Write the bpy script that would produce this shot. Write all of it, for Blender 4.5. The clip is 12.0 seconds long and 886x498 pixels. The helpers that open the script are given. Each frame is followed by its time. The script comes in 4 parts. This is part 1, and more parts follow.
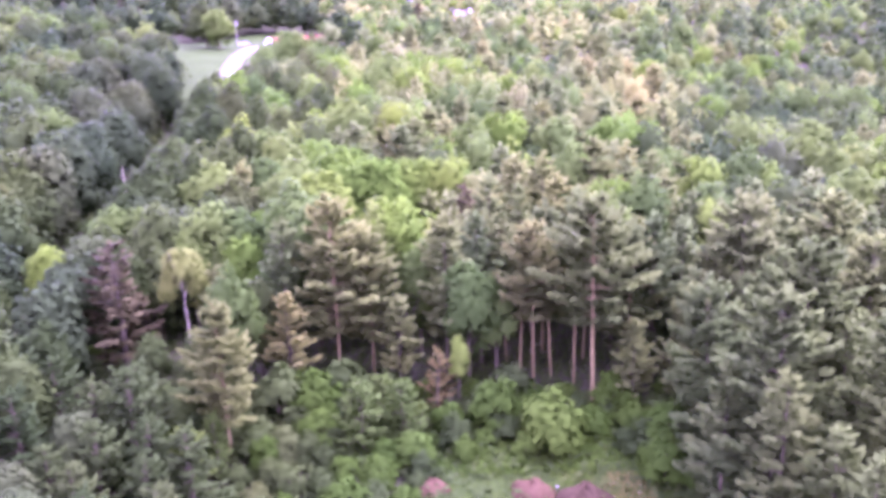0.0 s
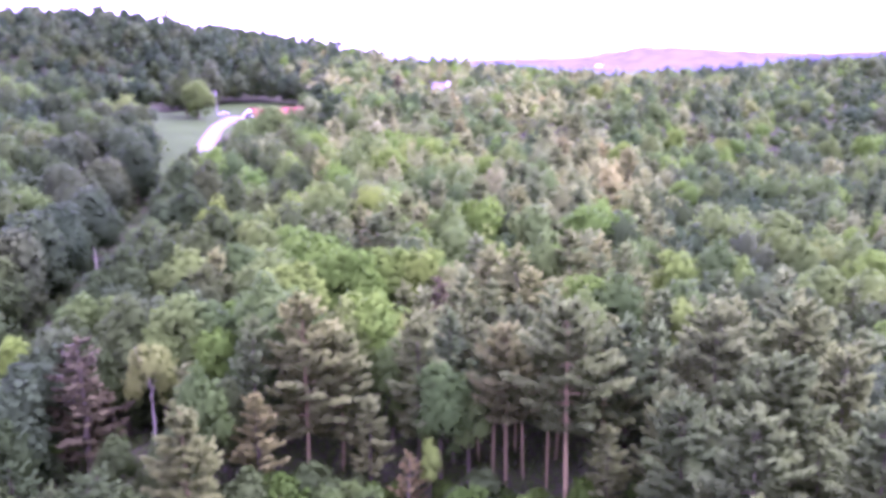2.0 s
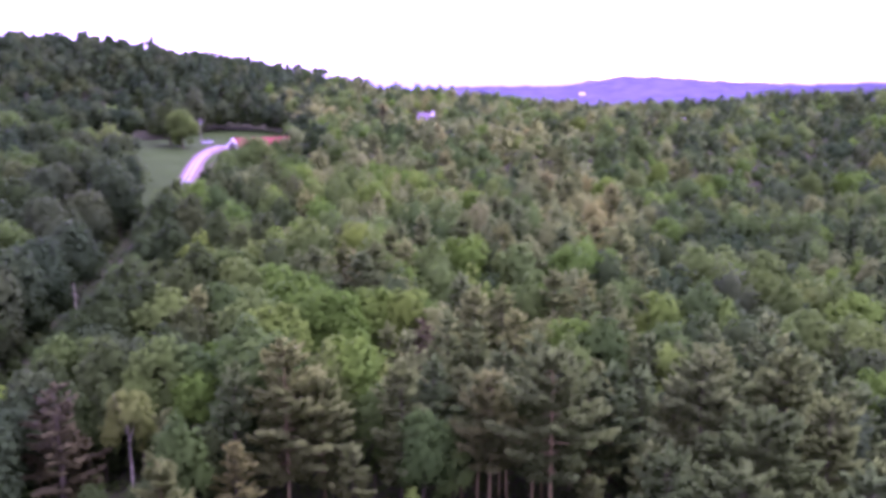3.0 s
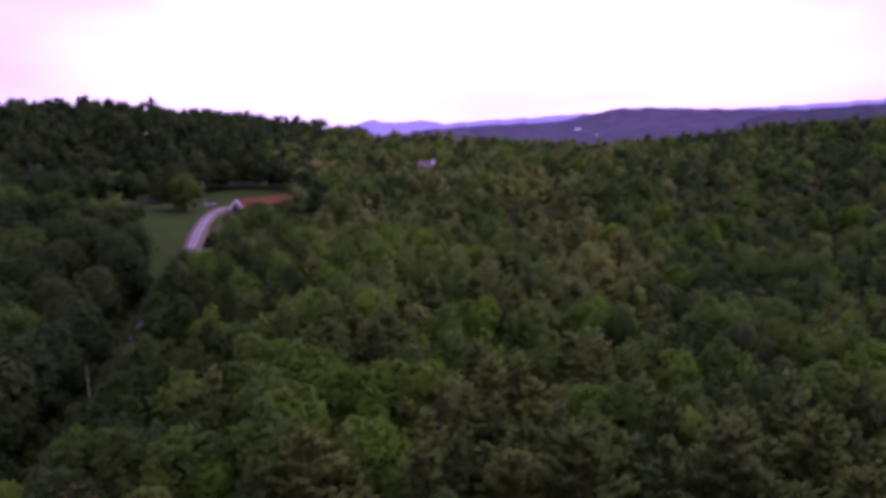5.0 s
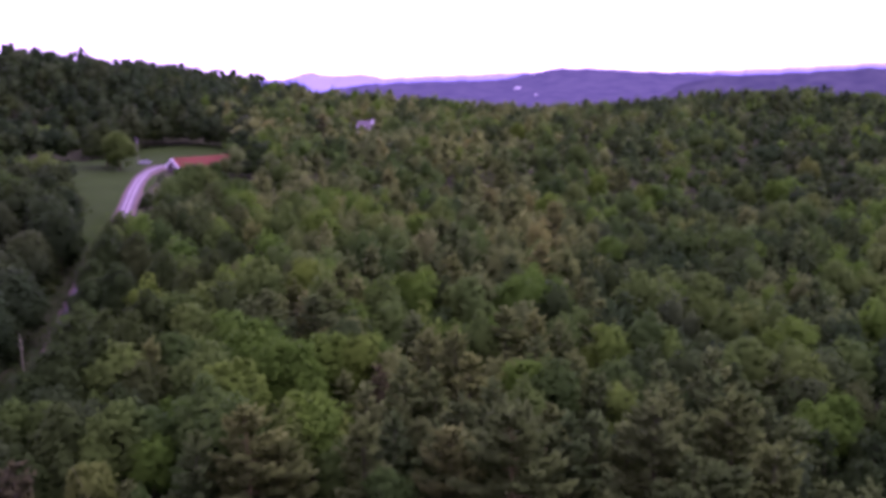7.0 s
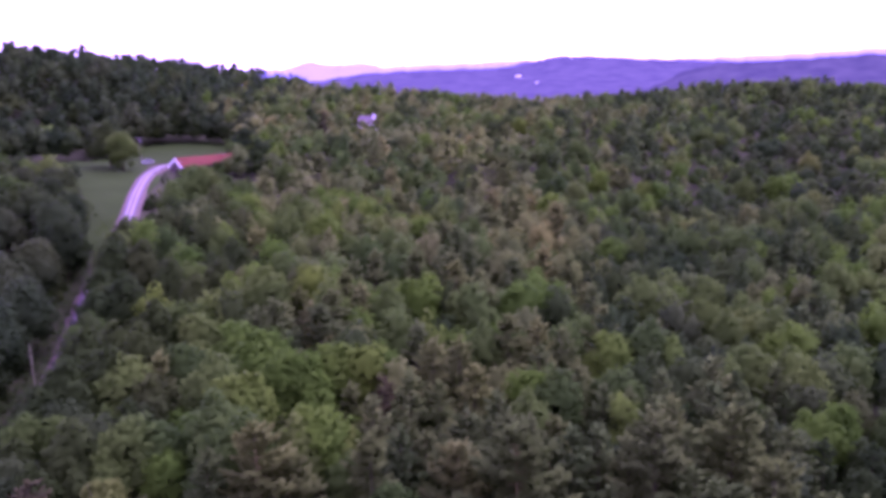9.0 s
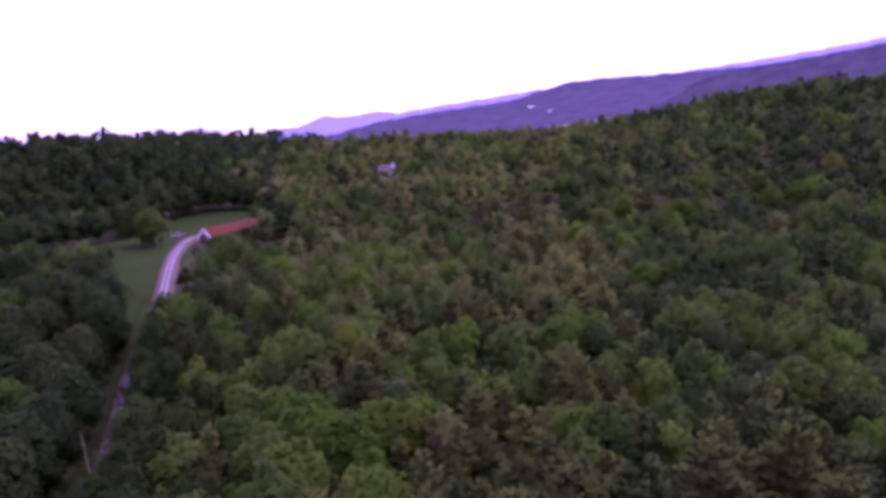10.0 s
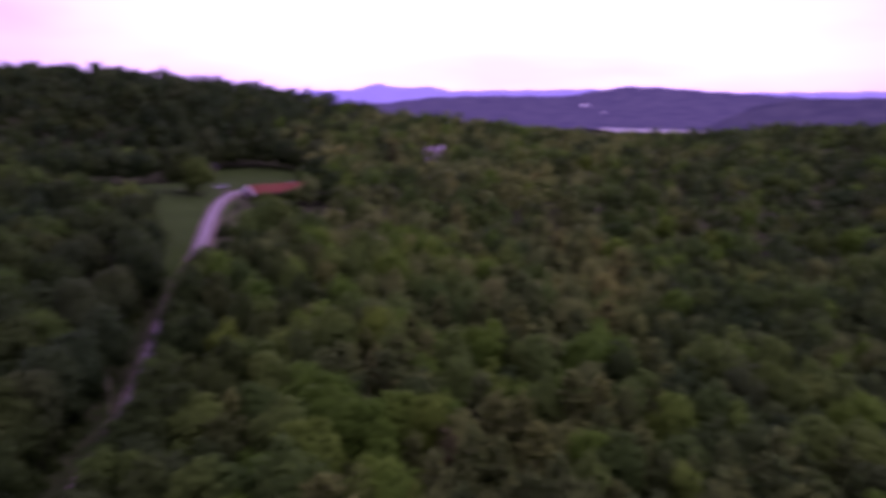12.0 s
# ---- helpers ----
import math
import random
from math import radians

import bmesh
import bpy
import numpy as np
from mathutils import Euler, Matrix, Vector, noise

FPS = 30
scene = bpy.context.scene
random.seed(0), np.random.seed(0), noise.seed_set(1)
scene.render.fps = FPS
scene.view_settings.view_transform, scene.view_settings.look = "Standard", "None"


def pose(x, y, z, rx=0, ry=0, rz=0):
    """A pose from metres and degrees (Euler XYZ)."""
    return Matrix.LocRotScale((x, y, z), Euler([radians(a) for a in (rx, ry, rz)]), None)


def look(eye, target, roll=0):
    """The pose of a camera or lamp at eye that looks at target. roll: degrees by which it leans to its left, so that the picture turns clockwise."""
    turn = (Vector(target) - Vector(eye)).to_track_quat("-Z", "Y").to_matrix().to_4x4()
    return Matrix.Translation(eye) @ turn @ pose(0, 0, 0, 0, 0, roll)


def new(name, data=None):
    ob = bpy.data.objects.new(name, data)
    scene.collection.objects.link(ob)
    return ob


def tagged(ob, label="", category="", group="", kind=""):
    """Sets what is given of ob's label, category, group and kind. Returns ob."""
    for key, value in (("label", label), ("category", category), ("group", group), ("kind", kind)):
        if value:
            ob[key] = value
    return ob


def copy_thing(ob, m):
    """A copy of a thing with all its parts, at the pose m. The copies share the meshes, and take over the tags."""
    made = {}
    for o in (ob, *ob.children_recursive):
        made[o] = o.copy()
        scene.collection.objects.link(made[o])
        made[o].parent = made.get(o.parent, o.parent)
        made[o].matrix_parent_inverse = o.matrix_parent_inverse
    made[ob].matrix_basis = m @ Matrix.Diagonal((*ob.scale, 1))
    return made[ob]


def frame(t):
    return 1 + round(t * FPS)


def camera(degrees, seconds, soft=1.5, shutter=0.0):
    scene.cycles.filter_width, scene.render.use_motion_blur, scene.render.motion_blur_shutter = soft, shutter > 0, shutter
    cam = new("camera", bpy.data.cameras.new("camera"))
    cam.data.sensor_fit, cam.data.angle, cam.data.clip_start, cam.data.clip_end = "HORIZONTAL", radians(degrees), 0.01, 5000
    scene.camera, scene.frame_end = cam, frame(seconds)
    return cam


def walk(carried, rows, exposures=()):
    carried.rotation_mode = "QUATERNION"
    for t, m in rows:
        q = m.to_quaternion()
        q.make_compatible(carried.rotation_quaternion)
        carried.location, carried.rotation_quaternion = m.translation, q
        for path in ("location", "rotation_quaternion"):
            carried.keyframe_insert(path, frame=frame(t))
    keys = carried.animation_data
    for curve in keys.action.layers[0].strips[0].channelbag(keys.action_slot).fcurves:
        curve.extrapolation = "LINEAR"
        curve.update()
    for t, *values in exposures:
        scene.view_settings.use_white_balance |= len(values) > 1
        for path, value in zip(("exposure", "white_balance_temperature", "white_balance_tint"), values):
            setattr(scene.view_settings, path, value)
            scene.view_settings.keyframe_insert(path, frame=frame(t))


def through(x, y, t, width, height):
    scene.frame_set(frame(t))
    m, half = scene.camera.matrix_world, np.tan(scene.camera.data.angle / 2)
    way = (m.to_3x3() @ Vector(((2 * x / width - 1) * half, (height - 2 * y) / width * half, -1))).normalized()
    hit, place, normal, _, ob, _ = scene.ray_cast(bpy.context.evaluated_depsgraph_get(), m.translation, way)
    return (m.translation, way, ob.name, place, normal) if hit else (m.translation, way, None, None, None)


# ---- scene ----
cam = camera(54.3, 12.0, soft=4.3, shutter=0.25)
PATH = [
    (0, (-0.048, 0.095, 43.992), (-0.171, 2.019, 43.462), -1.7),
    (0.5, (0.036, 0.13, 45.19), (-0.097, 2.042, 44.619), -1.1),
    (0.9, (0.042, 0.504, 46.623), (-0.093, 2.435, 46.122), -0.8),
    (1, (0.043, 0.597, 46.981), (-0.082, 2.543, 46.538), -0.5),
    (1.1, (0.084, 0.659, 47.058), (-0.030, 2.613, 46.646), -0.1),
    (1.5, (0.25, 0.909, 47.368), (0.178, 2.86, 46.933), -0.9),
    (2, (0.121, 1.392, 48.153), (0.055, 3.352, 47.76), -0.3),
    (2.5, (-0.07, 2.109, 49.582), (-0.113, 4.07, 49.191), -0.2),
    (3, (-0.141, 2.418, 50.324), (-0.168, 4.39, 49.988), 0.4),
    (3.2, (-0.274, 2.528, 50.756), (-0.302, 4.497, 50.411), 0.2),
    (4.8, (-1.335, 3.404, 54.214), (-1.357, 5.387, 53.961), -0.6),
    (5, (-1.468, 3.513, 54.646), (-1.5, 5.497, 54.4), -2.3),
    (5.5, (-1.694, 3.201, 54.953), (-1.746, 5.19, 54.745), -5.0),
    (6, (-1.567, 2.802, 56.518), (-1.568, 4.77, 56.162), -3.5),
    (6.5, (-1.689, 2.228, 56.685), (-1.625, 4.201, 56.365), -4.8),
    (7, (-1.797, 1.788, 57.899), (-1.687, 3.754, 57.549), -0.7),
    (7.2, (-1.832, 1.694, 58.268), (-1.713, 3.658, 57.909), -1.5),
    (8.8, (-2.109, 0.946, 61.216), (-1.986, 2.910, 60.863), -1.8),
    (9, (-2.144, 0.852, 61.584), (-2.038, 2.814, 61.207), -1.1),
    (9.5, (-2.411, 0.817, 62.653), (-2.358, 2.787, 62.308), -4.2),
    (10, (-2.059, 0.496, 63.068), (-2.016, 2.475, 62.783), -7.7),
    (10.5, (-1.623, 0.353, 64.0), (-1.518, 2.325, 63.687), -6.8),
    (11, (-1.357, -0.03, 64.979), (-1.159, 1.934, 64.656), -3.2),
    (11.5, (-1.551, -0.377, 65.589), (-1.329, 1.589, 65.295), -1.9),
    (11.9, (-3.311, -0.266, 66.421), (-3.158, 1.703, 66.104), 0.2),
    (12, (-3.841, -0.366, 66.542), (-3.87, 1.608, 66.218), 0.9),
]
EXPOSURES = [
    (0.0, 3.48, 5270, 112), (0.5, 3.48, 5210, 119), (1.0, 3.56, 5110, 124), (1.5, 3.03, 5110, 118), (2.0, 3.03, 5120, 110), (2.5, 2.42, 5140, 99), (3.0, 1.87, 5230, 99), (5.0, -0.27, 5680, 76), (5.6, -0.82, 5760, 48),
    (6.0, -0.16, 5830, 60), (6.5, 0.19, 5780, 74), (7.0, 0.57, 5530, 91), (9.0, 1.04, 5290, 113), (9.6, 1.04, 5290, 113), (10.0, 0.23, 5440, 101), (10.3, -0.16, 5550, 97), (11.5, -0.28, 5650, 98), (12.0, -0.31, 5720, 91),
]
walk(cam, [(t, look(eye, target, roll)) for t, eye, target, roll in PATH], EXPOSURES)

# ---- world, sun ----
SUN_UP, SUN_TURN = 58.0, 65.0
world = bpy.data.worlds.new("world")
scene.world = world
world.use_nodes = True
wn, wl = world.node_tree.nodes, world.node_tree.links
wn.clear()
sky = wn.new("ShaderNodeTexSky")
sky.sky_type, sky.sun_disc = "NISHITA", False
sky.sun_elevation, sky.sun_rotation = radians(SUN_UP), radians(SUN_TURN)
where = wn.new("ShaderNodeTexCoord")
stretch = wn.new("ShaderNodeMapping")
stretch.inputs["Scale"].default_value = (1.3, 1.3, 6.0)
cloud = wn.new("ShaderNodeTexNoise")
cloud.inputs["Scale"].default_value, cloud.inputs["Detail"].default_value = 1.6, 4.0
ramp = wn.new("ShaderNodeValToRGB")
ramp.color_ramp.elements[0].position, ramp.color_ramp.elements[0].color = 0.34, (0.76, 0.64, 0.96, 1)
ramp.color_ramp.elements[1].position, ramp.color_ramp.elements[1].color = 0.58, (1.03, 0.93, 1.0, 1)
scale = wn.new("ShaderNodeVectorMath")
scale.operation = "SCALE"
scale.inputs["Scale"].default_value = 10.2
mix = wn.new("ShaderNodeMix")
mix.data_type = "RGBA"
mix.inputs["Factor"].default_value = 0.85
back = wn.new("ShaderNodeBackground")
back.inputs["Strength"].default_value = 0.14
wout = wn.new("ShaderNodeOutputWorld")
wl.new(where.outputs["Generated"], stretch.inputs["Vector"])
wl.new(stretch.outputs["Vector"], cloud.inputs["Vector"])
wl.new(cloud.outputs["Fac"], ramp.inputs["Fac"])
glow = wn.new("ShaderNodeVectorMath")
glow.operation = "DOT_PRODUCT"
glow.inputs[1].default_value = (0.02, 0.965, 0.26)
bright = wn.new("ShaderNodeMapRange")
bright.inputs["From Min"].default_value, bright.inputs["From Max"].default_value = 0.87, 0.985
bright.inputs["To Min"].default_value, bright.inputs["To Max"].default_value = 0.0, 1.0
veil = wn.new("ShaderNodeMix")
veil.data_type = "RGBA"
veil.inputs["A"].default_value, veil.inputs["B"].default_value = (0.95, 0.90, 1.0, 1), (1.55, 1.52, 1.42, 1)
lit = wn.new("ShaderNodeVectorMath")
lit.operation = "MULTIPLY"
wl.new(where.outputs["Generated"], glow.inputs[0])
wl.new(glow.outputs["Value"], bright.inputs["Value"])
wl.new(bright.outputs["Result"], veil.inputs["Factor"])
wl.new(ramp.outputs["Color"], lit.inputs[0])
wl.new(veil.outputs["Result"], lit.inputs[1])
wl.new(lit.outputs["Vector"], scale.inputs[0])
wl.new(sky.outputs["Color"], mix.inputs["A"])
wl.new(scale.outputs["Vector"], mix.inputs["B"])
wl.new(mix.outputs["Result"], back.inputs["Color"])
wl.new(back.outputs["Background"], wout.inputs["Surface"])

sun = new("sun", bpy.data.lights.new("sun", "SUN"))
sun.data.energy, sun.data.angle, sun.data.color = 1.5, radians(34), (1.0, 0.95, 0.86)
sun.rotation_euler = Euler((radians(90 - SUN_UP), 0, radians(180 - SUN_TURN)))


# ---- materials ----
def material(name):
    m = bpy.data.materials.new(name)
    m.use_nodes = True
    n = m.node_tree.nodes
    return m, n, m.node_tree.links, n["Principled BSDF"]


def noise_ramp(n, l, size, stops, detail=4.0, vector=None):
    """A colour ramp over noise whose grain is about `size` metres."""
    tex = n.new("ShaderNodeTexNoise")
    tex.inputs["Scale"].default_value, tex.inputs["Detail"].default_value = 1.0 / size, detail
    if vector is None:
        vector = n.new("ShaderNodeNewGeometry").outputs["Position"]
    l.new(vector, tex.inputs["Vector"])
    r = n.new("ShaderNodeValToRGB")
    while len(r.color_ramp.elements) < len(stops):
        r.color_ramp.elements.new(0.5)
    for e, (p, c) in zip(r.color_ramp.elements, stops):
        e.position, e.color = p, (*c, 1)
    l.new(tex.outputs["Fac"], r.inputs["Fac"])
    return tex, r


def blend(n, l, kind, fac, a, b):
    m = n.new("ShaderNodeMix")
    m.data_type, m.blend_type = "RGBA", kind
    for socket, value in ((m.inputs["Factor"], fac), (m.inputs["A"], a), (m.inputs["B"], b)):
        if isinstance(value, (int, float)):
            socket.default_value = value
        elif isinstance(value, tuple):
            socket.default_value = (*value, 1)
        else:
            l.new(value, socket)
    return m.outputs["Result"]


def surface(name, low, high, size=0.4, rough=0.85, bump=0.3, big=6.0, metal=0.0):
    """A rough surface, varied at a fine and a coarse scale."""
    m, n, l, p = material(name)
    tex, fine = noise_ramp(n, l, size, [(0.3, low), (0.7, high)])
    mid = tuple((a + b) / 2 for a, b in zip(low, high))
    _, coarse = noise_ramp(n, l, big, [(0.3, tuple(c * 0.75 for c in mid)), (0.7, tuple(min(1, c * 1.2) for c in mid))])
    l.new(blend(n, l, "MIX", 0.4, fine.outputs["Color"], coarse.outputs["Color"]), p.inputs["Base Color"])
    p.inputs["Roughness"].default_value, p.inputs["Metallic"].default_value = rough, metal
    p.inputs["Specular IOR Level"].default_value = 0.03 if rough > 0.8 else 0.5
    b = n.new("ShaderNodeBump")
    b.inputs["Strength"].default_value, b.inputs["Distance"].default_value = bump, size * 0.3
    l.new(tex.outputs["Fac"], b.inputs["Height"])
    l.new(b.outputs["Normal"], p.inputs["Normal"])
    return m


def foliage(name, low, high, dry, through=0.35, rough=0.6):
    """Leaves: varied leaf by leaf, tree by tree ("shade", or the object's own random) and in drifts."""
    m, n, l, p = material(name)
    low = tuple(0.76 * a + 0.24 * b for a, b in zip(low, high))
    geo = n.new("ShaderNodeNewGeometry")
    info = n.new("ShaderNodeObjectInfo")
    own = n.new("ShaderNodeAttribute")
    own.attribute_name = "shade"
    tree = n.new("ShaderNodeMath")
    tree.operation = "ADD"
    l.new(info.outputs["Random"], tree.inputs[0])
    l.new(own.outputs["Fac"], tree.inputs[1])
    wrap = n.new("ShaderNodeMath")
    wrap.operation = "FRACT"
    l.new(tree.outputs["Value"], wrap.inputs[0])
    leaf = n.new("ShaderNodeValToRGB")
    leaf.color_ramp.elements[0].color, leaf.color_ramp.elements[1].color = (*low, 1), (*high, 1)
    l.new(geo.outputs["Random Per Island"], leaf.inputs["Fac"])
    whole = n.new("ShaderNodeValToRGB")
    whole.color_ramp.elements[0].color, whole.color_ramp.elements[1].color = (*low, 1), (*high, 1)
    mid = whole.color_ramp.elements.new(0.8)
    mid.color = (*high, 1)
    whole.color_ramp.elements[2].color = (*dry, 1)
    l.new(wrap.outputs["Value"], whole.inputs["Fac"])
    c = blend(n, l, "MIX", 0.91, leaf.outputs["Color"], whole.outputs["Color"])
    _, drift = noise_ramp(n, l, 25.0, [(0.35, (0.84, 0.92, 0.96)), (0.65, (1.12, 1.08, 0.94))], 2.0)
    c = blend(n, l, "MULTIPLY", 1.0, c, drift.outputs["Color"])
    l.new(c, p.inputs["Base Color"])
    p.inputs["Roughness"].default_value = rough
    p.inputs["Specular IOR Level"].default_value = 0.02
    t = n.new("ShaderNodeBsdfTranslucent")
    l.new(c, t.inputs["Color"])
    both = n.new("ShaderNodeMixShader")
    both.inputs["Fac"].default_value = through
    l.new(p.outputs["BSDF"], both.inputs[1])
    l.new(t.outputs["BSDF"], both.inputs[2])
    l.new(both.outputs["Shader"], n["Material Output"].inputs["Surface"])
    return m


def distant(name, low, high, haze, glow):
    """A far wooded slope with painted haze: its own glow stands for miles of sky-lit air."""
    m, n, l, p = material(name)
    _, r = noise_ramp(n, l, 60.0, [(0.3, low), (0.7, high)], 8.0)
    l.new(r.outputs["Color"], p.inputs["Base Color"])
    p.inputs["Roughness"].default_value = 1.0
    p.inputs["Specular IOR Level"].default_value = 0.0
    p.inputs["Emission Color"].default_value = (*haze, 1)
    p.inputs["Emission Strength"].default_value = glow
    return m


PINE = foliage("pine_needles", (0.075, 0.126, 0.029), (0.160, 0.222, 0.054), (0.176, 0.204, 0.051), 0.60)
BLUE_PINE = foliage("grey_pine_needles", (0.053, 0.099, 0.025), (0.112, 0.176, 0.043), (0.129, 0.181, 0.045), 0.60)
DARK_PINE = foliage("dark_pine_needles", (0.025, 0.055, 0.013), (0.051, 0.094, 0.023), (0.056, 0.096, 0.024), 0.50)
LEAF = foliage("broad_leaves", (0.035, 0.081, 0.014), (0.094, 0.169, 0.028), (0.121, 0.179, 0.032), 0.55)
# two deep leaf greens, darkened further to stand for shade and lens falloff
DEEP_DIMMED_LEAF = foliage("deep_dimmed_leaves", (0.023, 0.049, 0.010), (0.048, 0.087, 0.018), (0.057, 0.089, 0.020), 0.50)
DIMMED_LEAF = foliage("dimmed_broad_leaves", (0.016, 0.037, 0.010), (0.041, 0.075, 0.020), (0.049, 0.078, 0.022), 0.45)
LIME = foliage("lime_leaves", (0.054, 0.129, 0.012), (0.098, 0.194, 0.020), (0.112, 0.190, 0.022), 0.55)
YELLOW = foliage("yellow_green_leaves", (0.072, 0.139, 0.015), (0.122, 0.208, 0.025), (0.128, 0.202, 0.026))
DEAD = foliage("dead_needles", (0.039, 0.046, 0.014), (0.068, 0.073, 0.026), (0.062, 0.064, 0.022), 0.2)
RUST = foliage("rusty_needles", (0.065, 0.072, 0.019), (0.107, 0.110, 0.027), (0.104, 0.097, 0.025), 0.2)
BARK = surface("dark_bark", (0.040, 0.042, 0.019), (0.090, 0.090, 0.043), 0.25, 0.95, 0.5)
PINE_BARK = surface("pine_bark", (0.082, 0.079, 0.024), (0.170, 0.161, 0.053), 0.25, 0.95, 0.5)
PALE_BARK = surface("birch_bark", (0.203, 0.224, 0.118), (0.378, 0.410, 0.220), 0.3, 0.9, 0.3)
GROUND = surface("forest_floor", (0.033, 0.042, 0.018), (0.062, 0.072, 0.032), 0.8, 0.95, 0.6, 30.0)
MEADOW = surface("mown_grass", (0.020, 0.043, 0.008), (0.032, 0.060, 0.011), 0.7, 0.95, 0.4, 14.0)
PALE = surface("pale_stone_face", (0.20, 0.185, 0.175), (0.34, 0.31, 0.30), 0.2, 0.9, 0.4)
GRASS = foliage("grass_blades", (0.023, 0.059, 0.005), (0.036, 0.077, 0.007), (0.045, 0.073, 0.009), 0.3)
BUSH = foliage("bush_leaves", (0.024, 0.064, 0.006), (0.051, 0.110, 0.012), (0.061, 0.113, 0.013), 0.50)
PETALS = foliage("pale_petals", (0.30, 0.28, 0.17), (0.48, 0.45, 0.30), (0.45, 0.34, 0.16), 0.3)
GRAVEL = surface("road_gravel", (0.091, 0.081, 0.083), (0.154, 0.133, 0.138), 0.5, 0.9, 0.3, 9.0)
SHOULDER = surface("road_shoulder", (0.085, 0.075, 0.055), (0.16, 0.13, 0.10), 0.5, 0.95, 0.4, 7.0)
EARTH = surface("red_earth", (0.036, 0.028, 0.011), (0.064, 0.047, 0.018), 0.35, 0.95, 0.7, 2.0)
BROWN = surface("brown_brush", (0.023, 0.019, 0.008), (0.043, 0.036, 0.014), 0.3, 0.95, 0.7, 2.0)
WHITE = surface("white_paint", (0.72, 0.71, 0.70), (0.84, 0.83, 0.82), 0.5, 0.6, 0.1)
TAN = surface("tan_clapboards", (0.34, 0.27, 0.20), (0.46, 0.37, 0.28), 0.4, 0.8, 0.2)
RED_ROOF = surface("red_metal_roof", (0.109, 0.040, 0.022), (0.162, 0.060, 0.035), 1.2, 0.85, 0.1, 5.0)
GREY_ROOF = surface("grey_shingles", (0.10, 0.088, 0.088), (0.17, 0.150, 0.150), 0.4, 0.9, 0.3)
BOARDS = surface("dark_boards", (0.05, 0.035, 0.035), (0.10, 0.07, 0.065), 0.4, 0.8, 0.3)
WOOD = surface("grey_wood", (0.15, 0.14, 0.115), (0.26, 0.245, 0.20), 0.3, 0.9, 0.3)
METAL = surface("grey_metal", (0.20, 0.20, 0.20), (0.30, 0.30, 0.30), 0.6, 0.4, 0.05, 3.0, 0.6)
CAR_PAINT = surface("silver_paint", (0.42, 0.43, 0.46), (0.5, 0.51, 0.54), 1.0, 0.35, 0.02, 3.0, 0.3)
RUBBER = surface("rubber", (0.012, 0.012, 0.013), (0.03, 0.03, 0.03), 0.1, 0.8, 0.1)
GLASS, _n, _l, _p = material("dark_glass")
_p.inputs["Base Color"].default_value = (0.02, 0.025, 0.03, 1)
_p.inputs["Roughness"].default_value = 0.08
WATER, _n, _l, _p = material("lake_water")
_p.inputs["Base Color"].default_value = (0.10, 0.11, 0.13, 1)
_p.inputs["Roughness"].default_value = 0.25
# violet emission paints the haze onto hills, ridge and mountains
NEAR_HAZE = distant("wooded_hills_painted_haze", (0.025, 0.035, 0.030), (0.06, 0.07, 0.06), (0.25, 0.155, 0.57), 0.17)
RIDGE_HAZE = distant("wooded_ridge_painted_haze", (0.022, 0.032, 0.028), (0.055, 0.064, 0.055), (0.25, 0.155, 0.57), 0.11)
FAR_HAZE = distant("mountains_painted_haze", (0.04, 0.04, 0.06), (0.06, 0.06, 0.09), (0.41, 0.365, 0.86), 0.80)

# ---- the lie of the land ----
BROAD = [(-500, -250, 9.4), (-250, -250, -2.0), (0, -250, -3.2), (250, -250, 1.2), (500, -250, -7.9), (-500, 0, 18.3), (-250, 0, -5.6), (0, 0, -3.7), (250, 0, 1.5), (500, 0, -3.3), (-500, 250, 27.5), (-250, 250, 19.6), (0, 250, 15.6), (250, 250, -4.9), (500, 250, 4.7), (-500, 500, 32.1), (-250, 500, 13.2), (0, 500, 0.5), (250, 500, 21.7), (500, 500, 9.1), (-500, 750, 4.0), (-250, 750, 51.0), (0, 750, 14.9), (250, 750, 10.4), (500, 750, 7.0), (-500, 1000, -12.6), (-250, 1000, 8.2), (0, 1000, -1.6), (250, 1000, 3.8), (500, 1000, 3.8)]
FINE = [(-80, 140, -0.9), (-80, 260, -5.4), (-80, 330, 9.8), (-150, 400, -14.4), (-190, 480, 19.4), (0, 100, -7.0), (60, 200, -6.0), (0, 300, -8.7), (0, 400, -1.6), (160, 300, -6.0), (270, 600, 10.4), (-40, 480, -1.4)]


def land(x, y):
    """Height of the ground; x and y may be arrays."""
    x, y = np.asarray(x, float), np.asarray(y, float)
    z = 0.0 * x
    for some, reach in ((BROAD, 172.5), (FINE, 67.5)):
        for a, b, h in some:
            z = z + h * np.exp(-((x - a) ** 2 + (y - b) ** 2) / (2 * reach * reach))
    return z


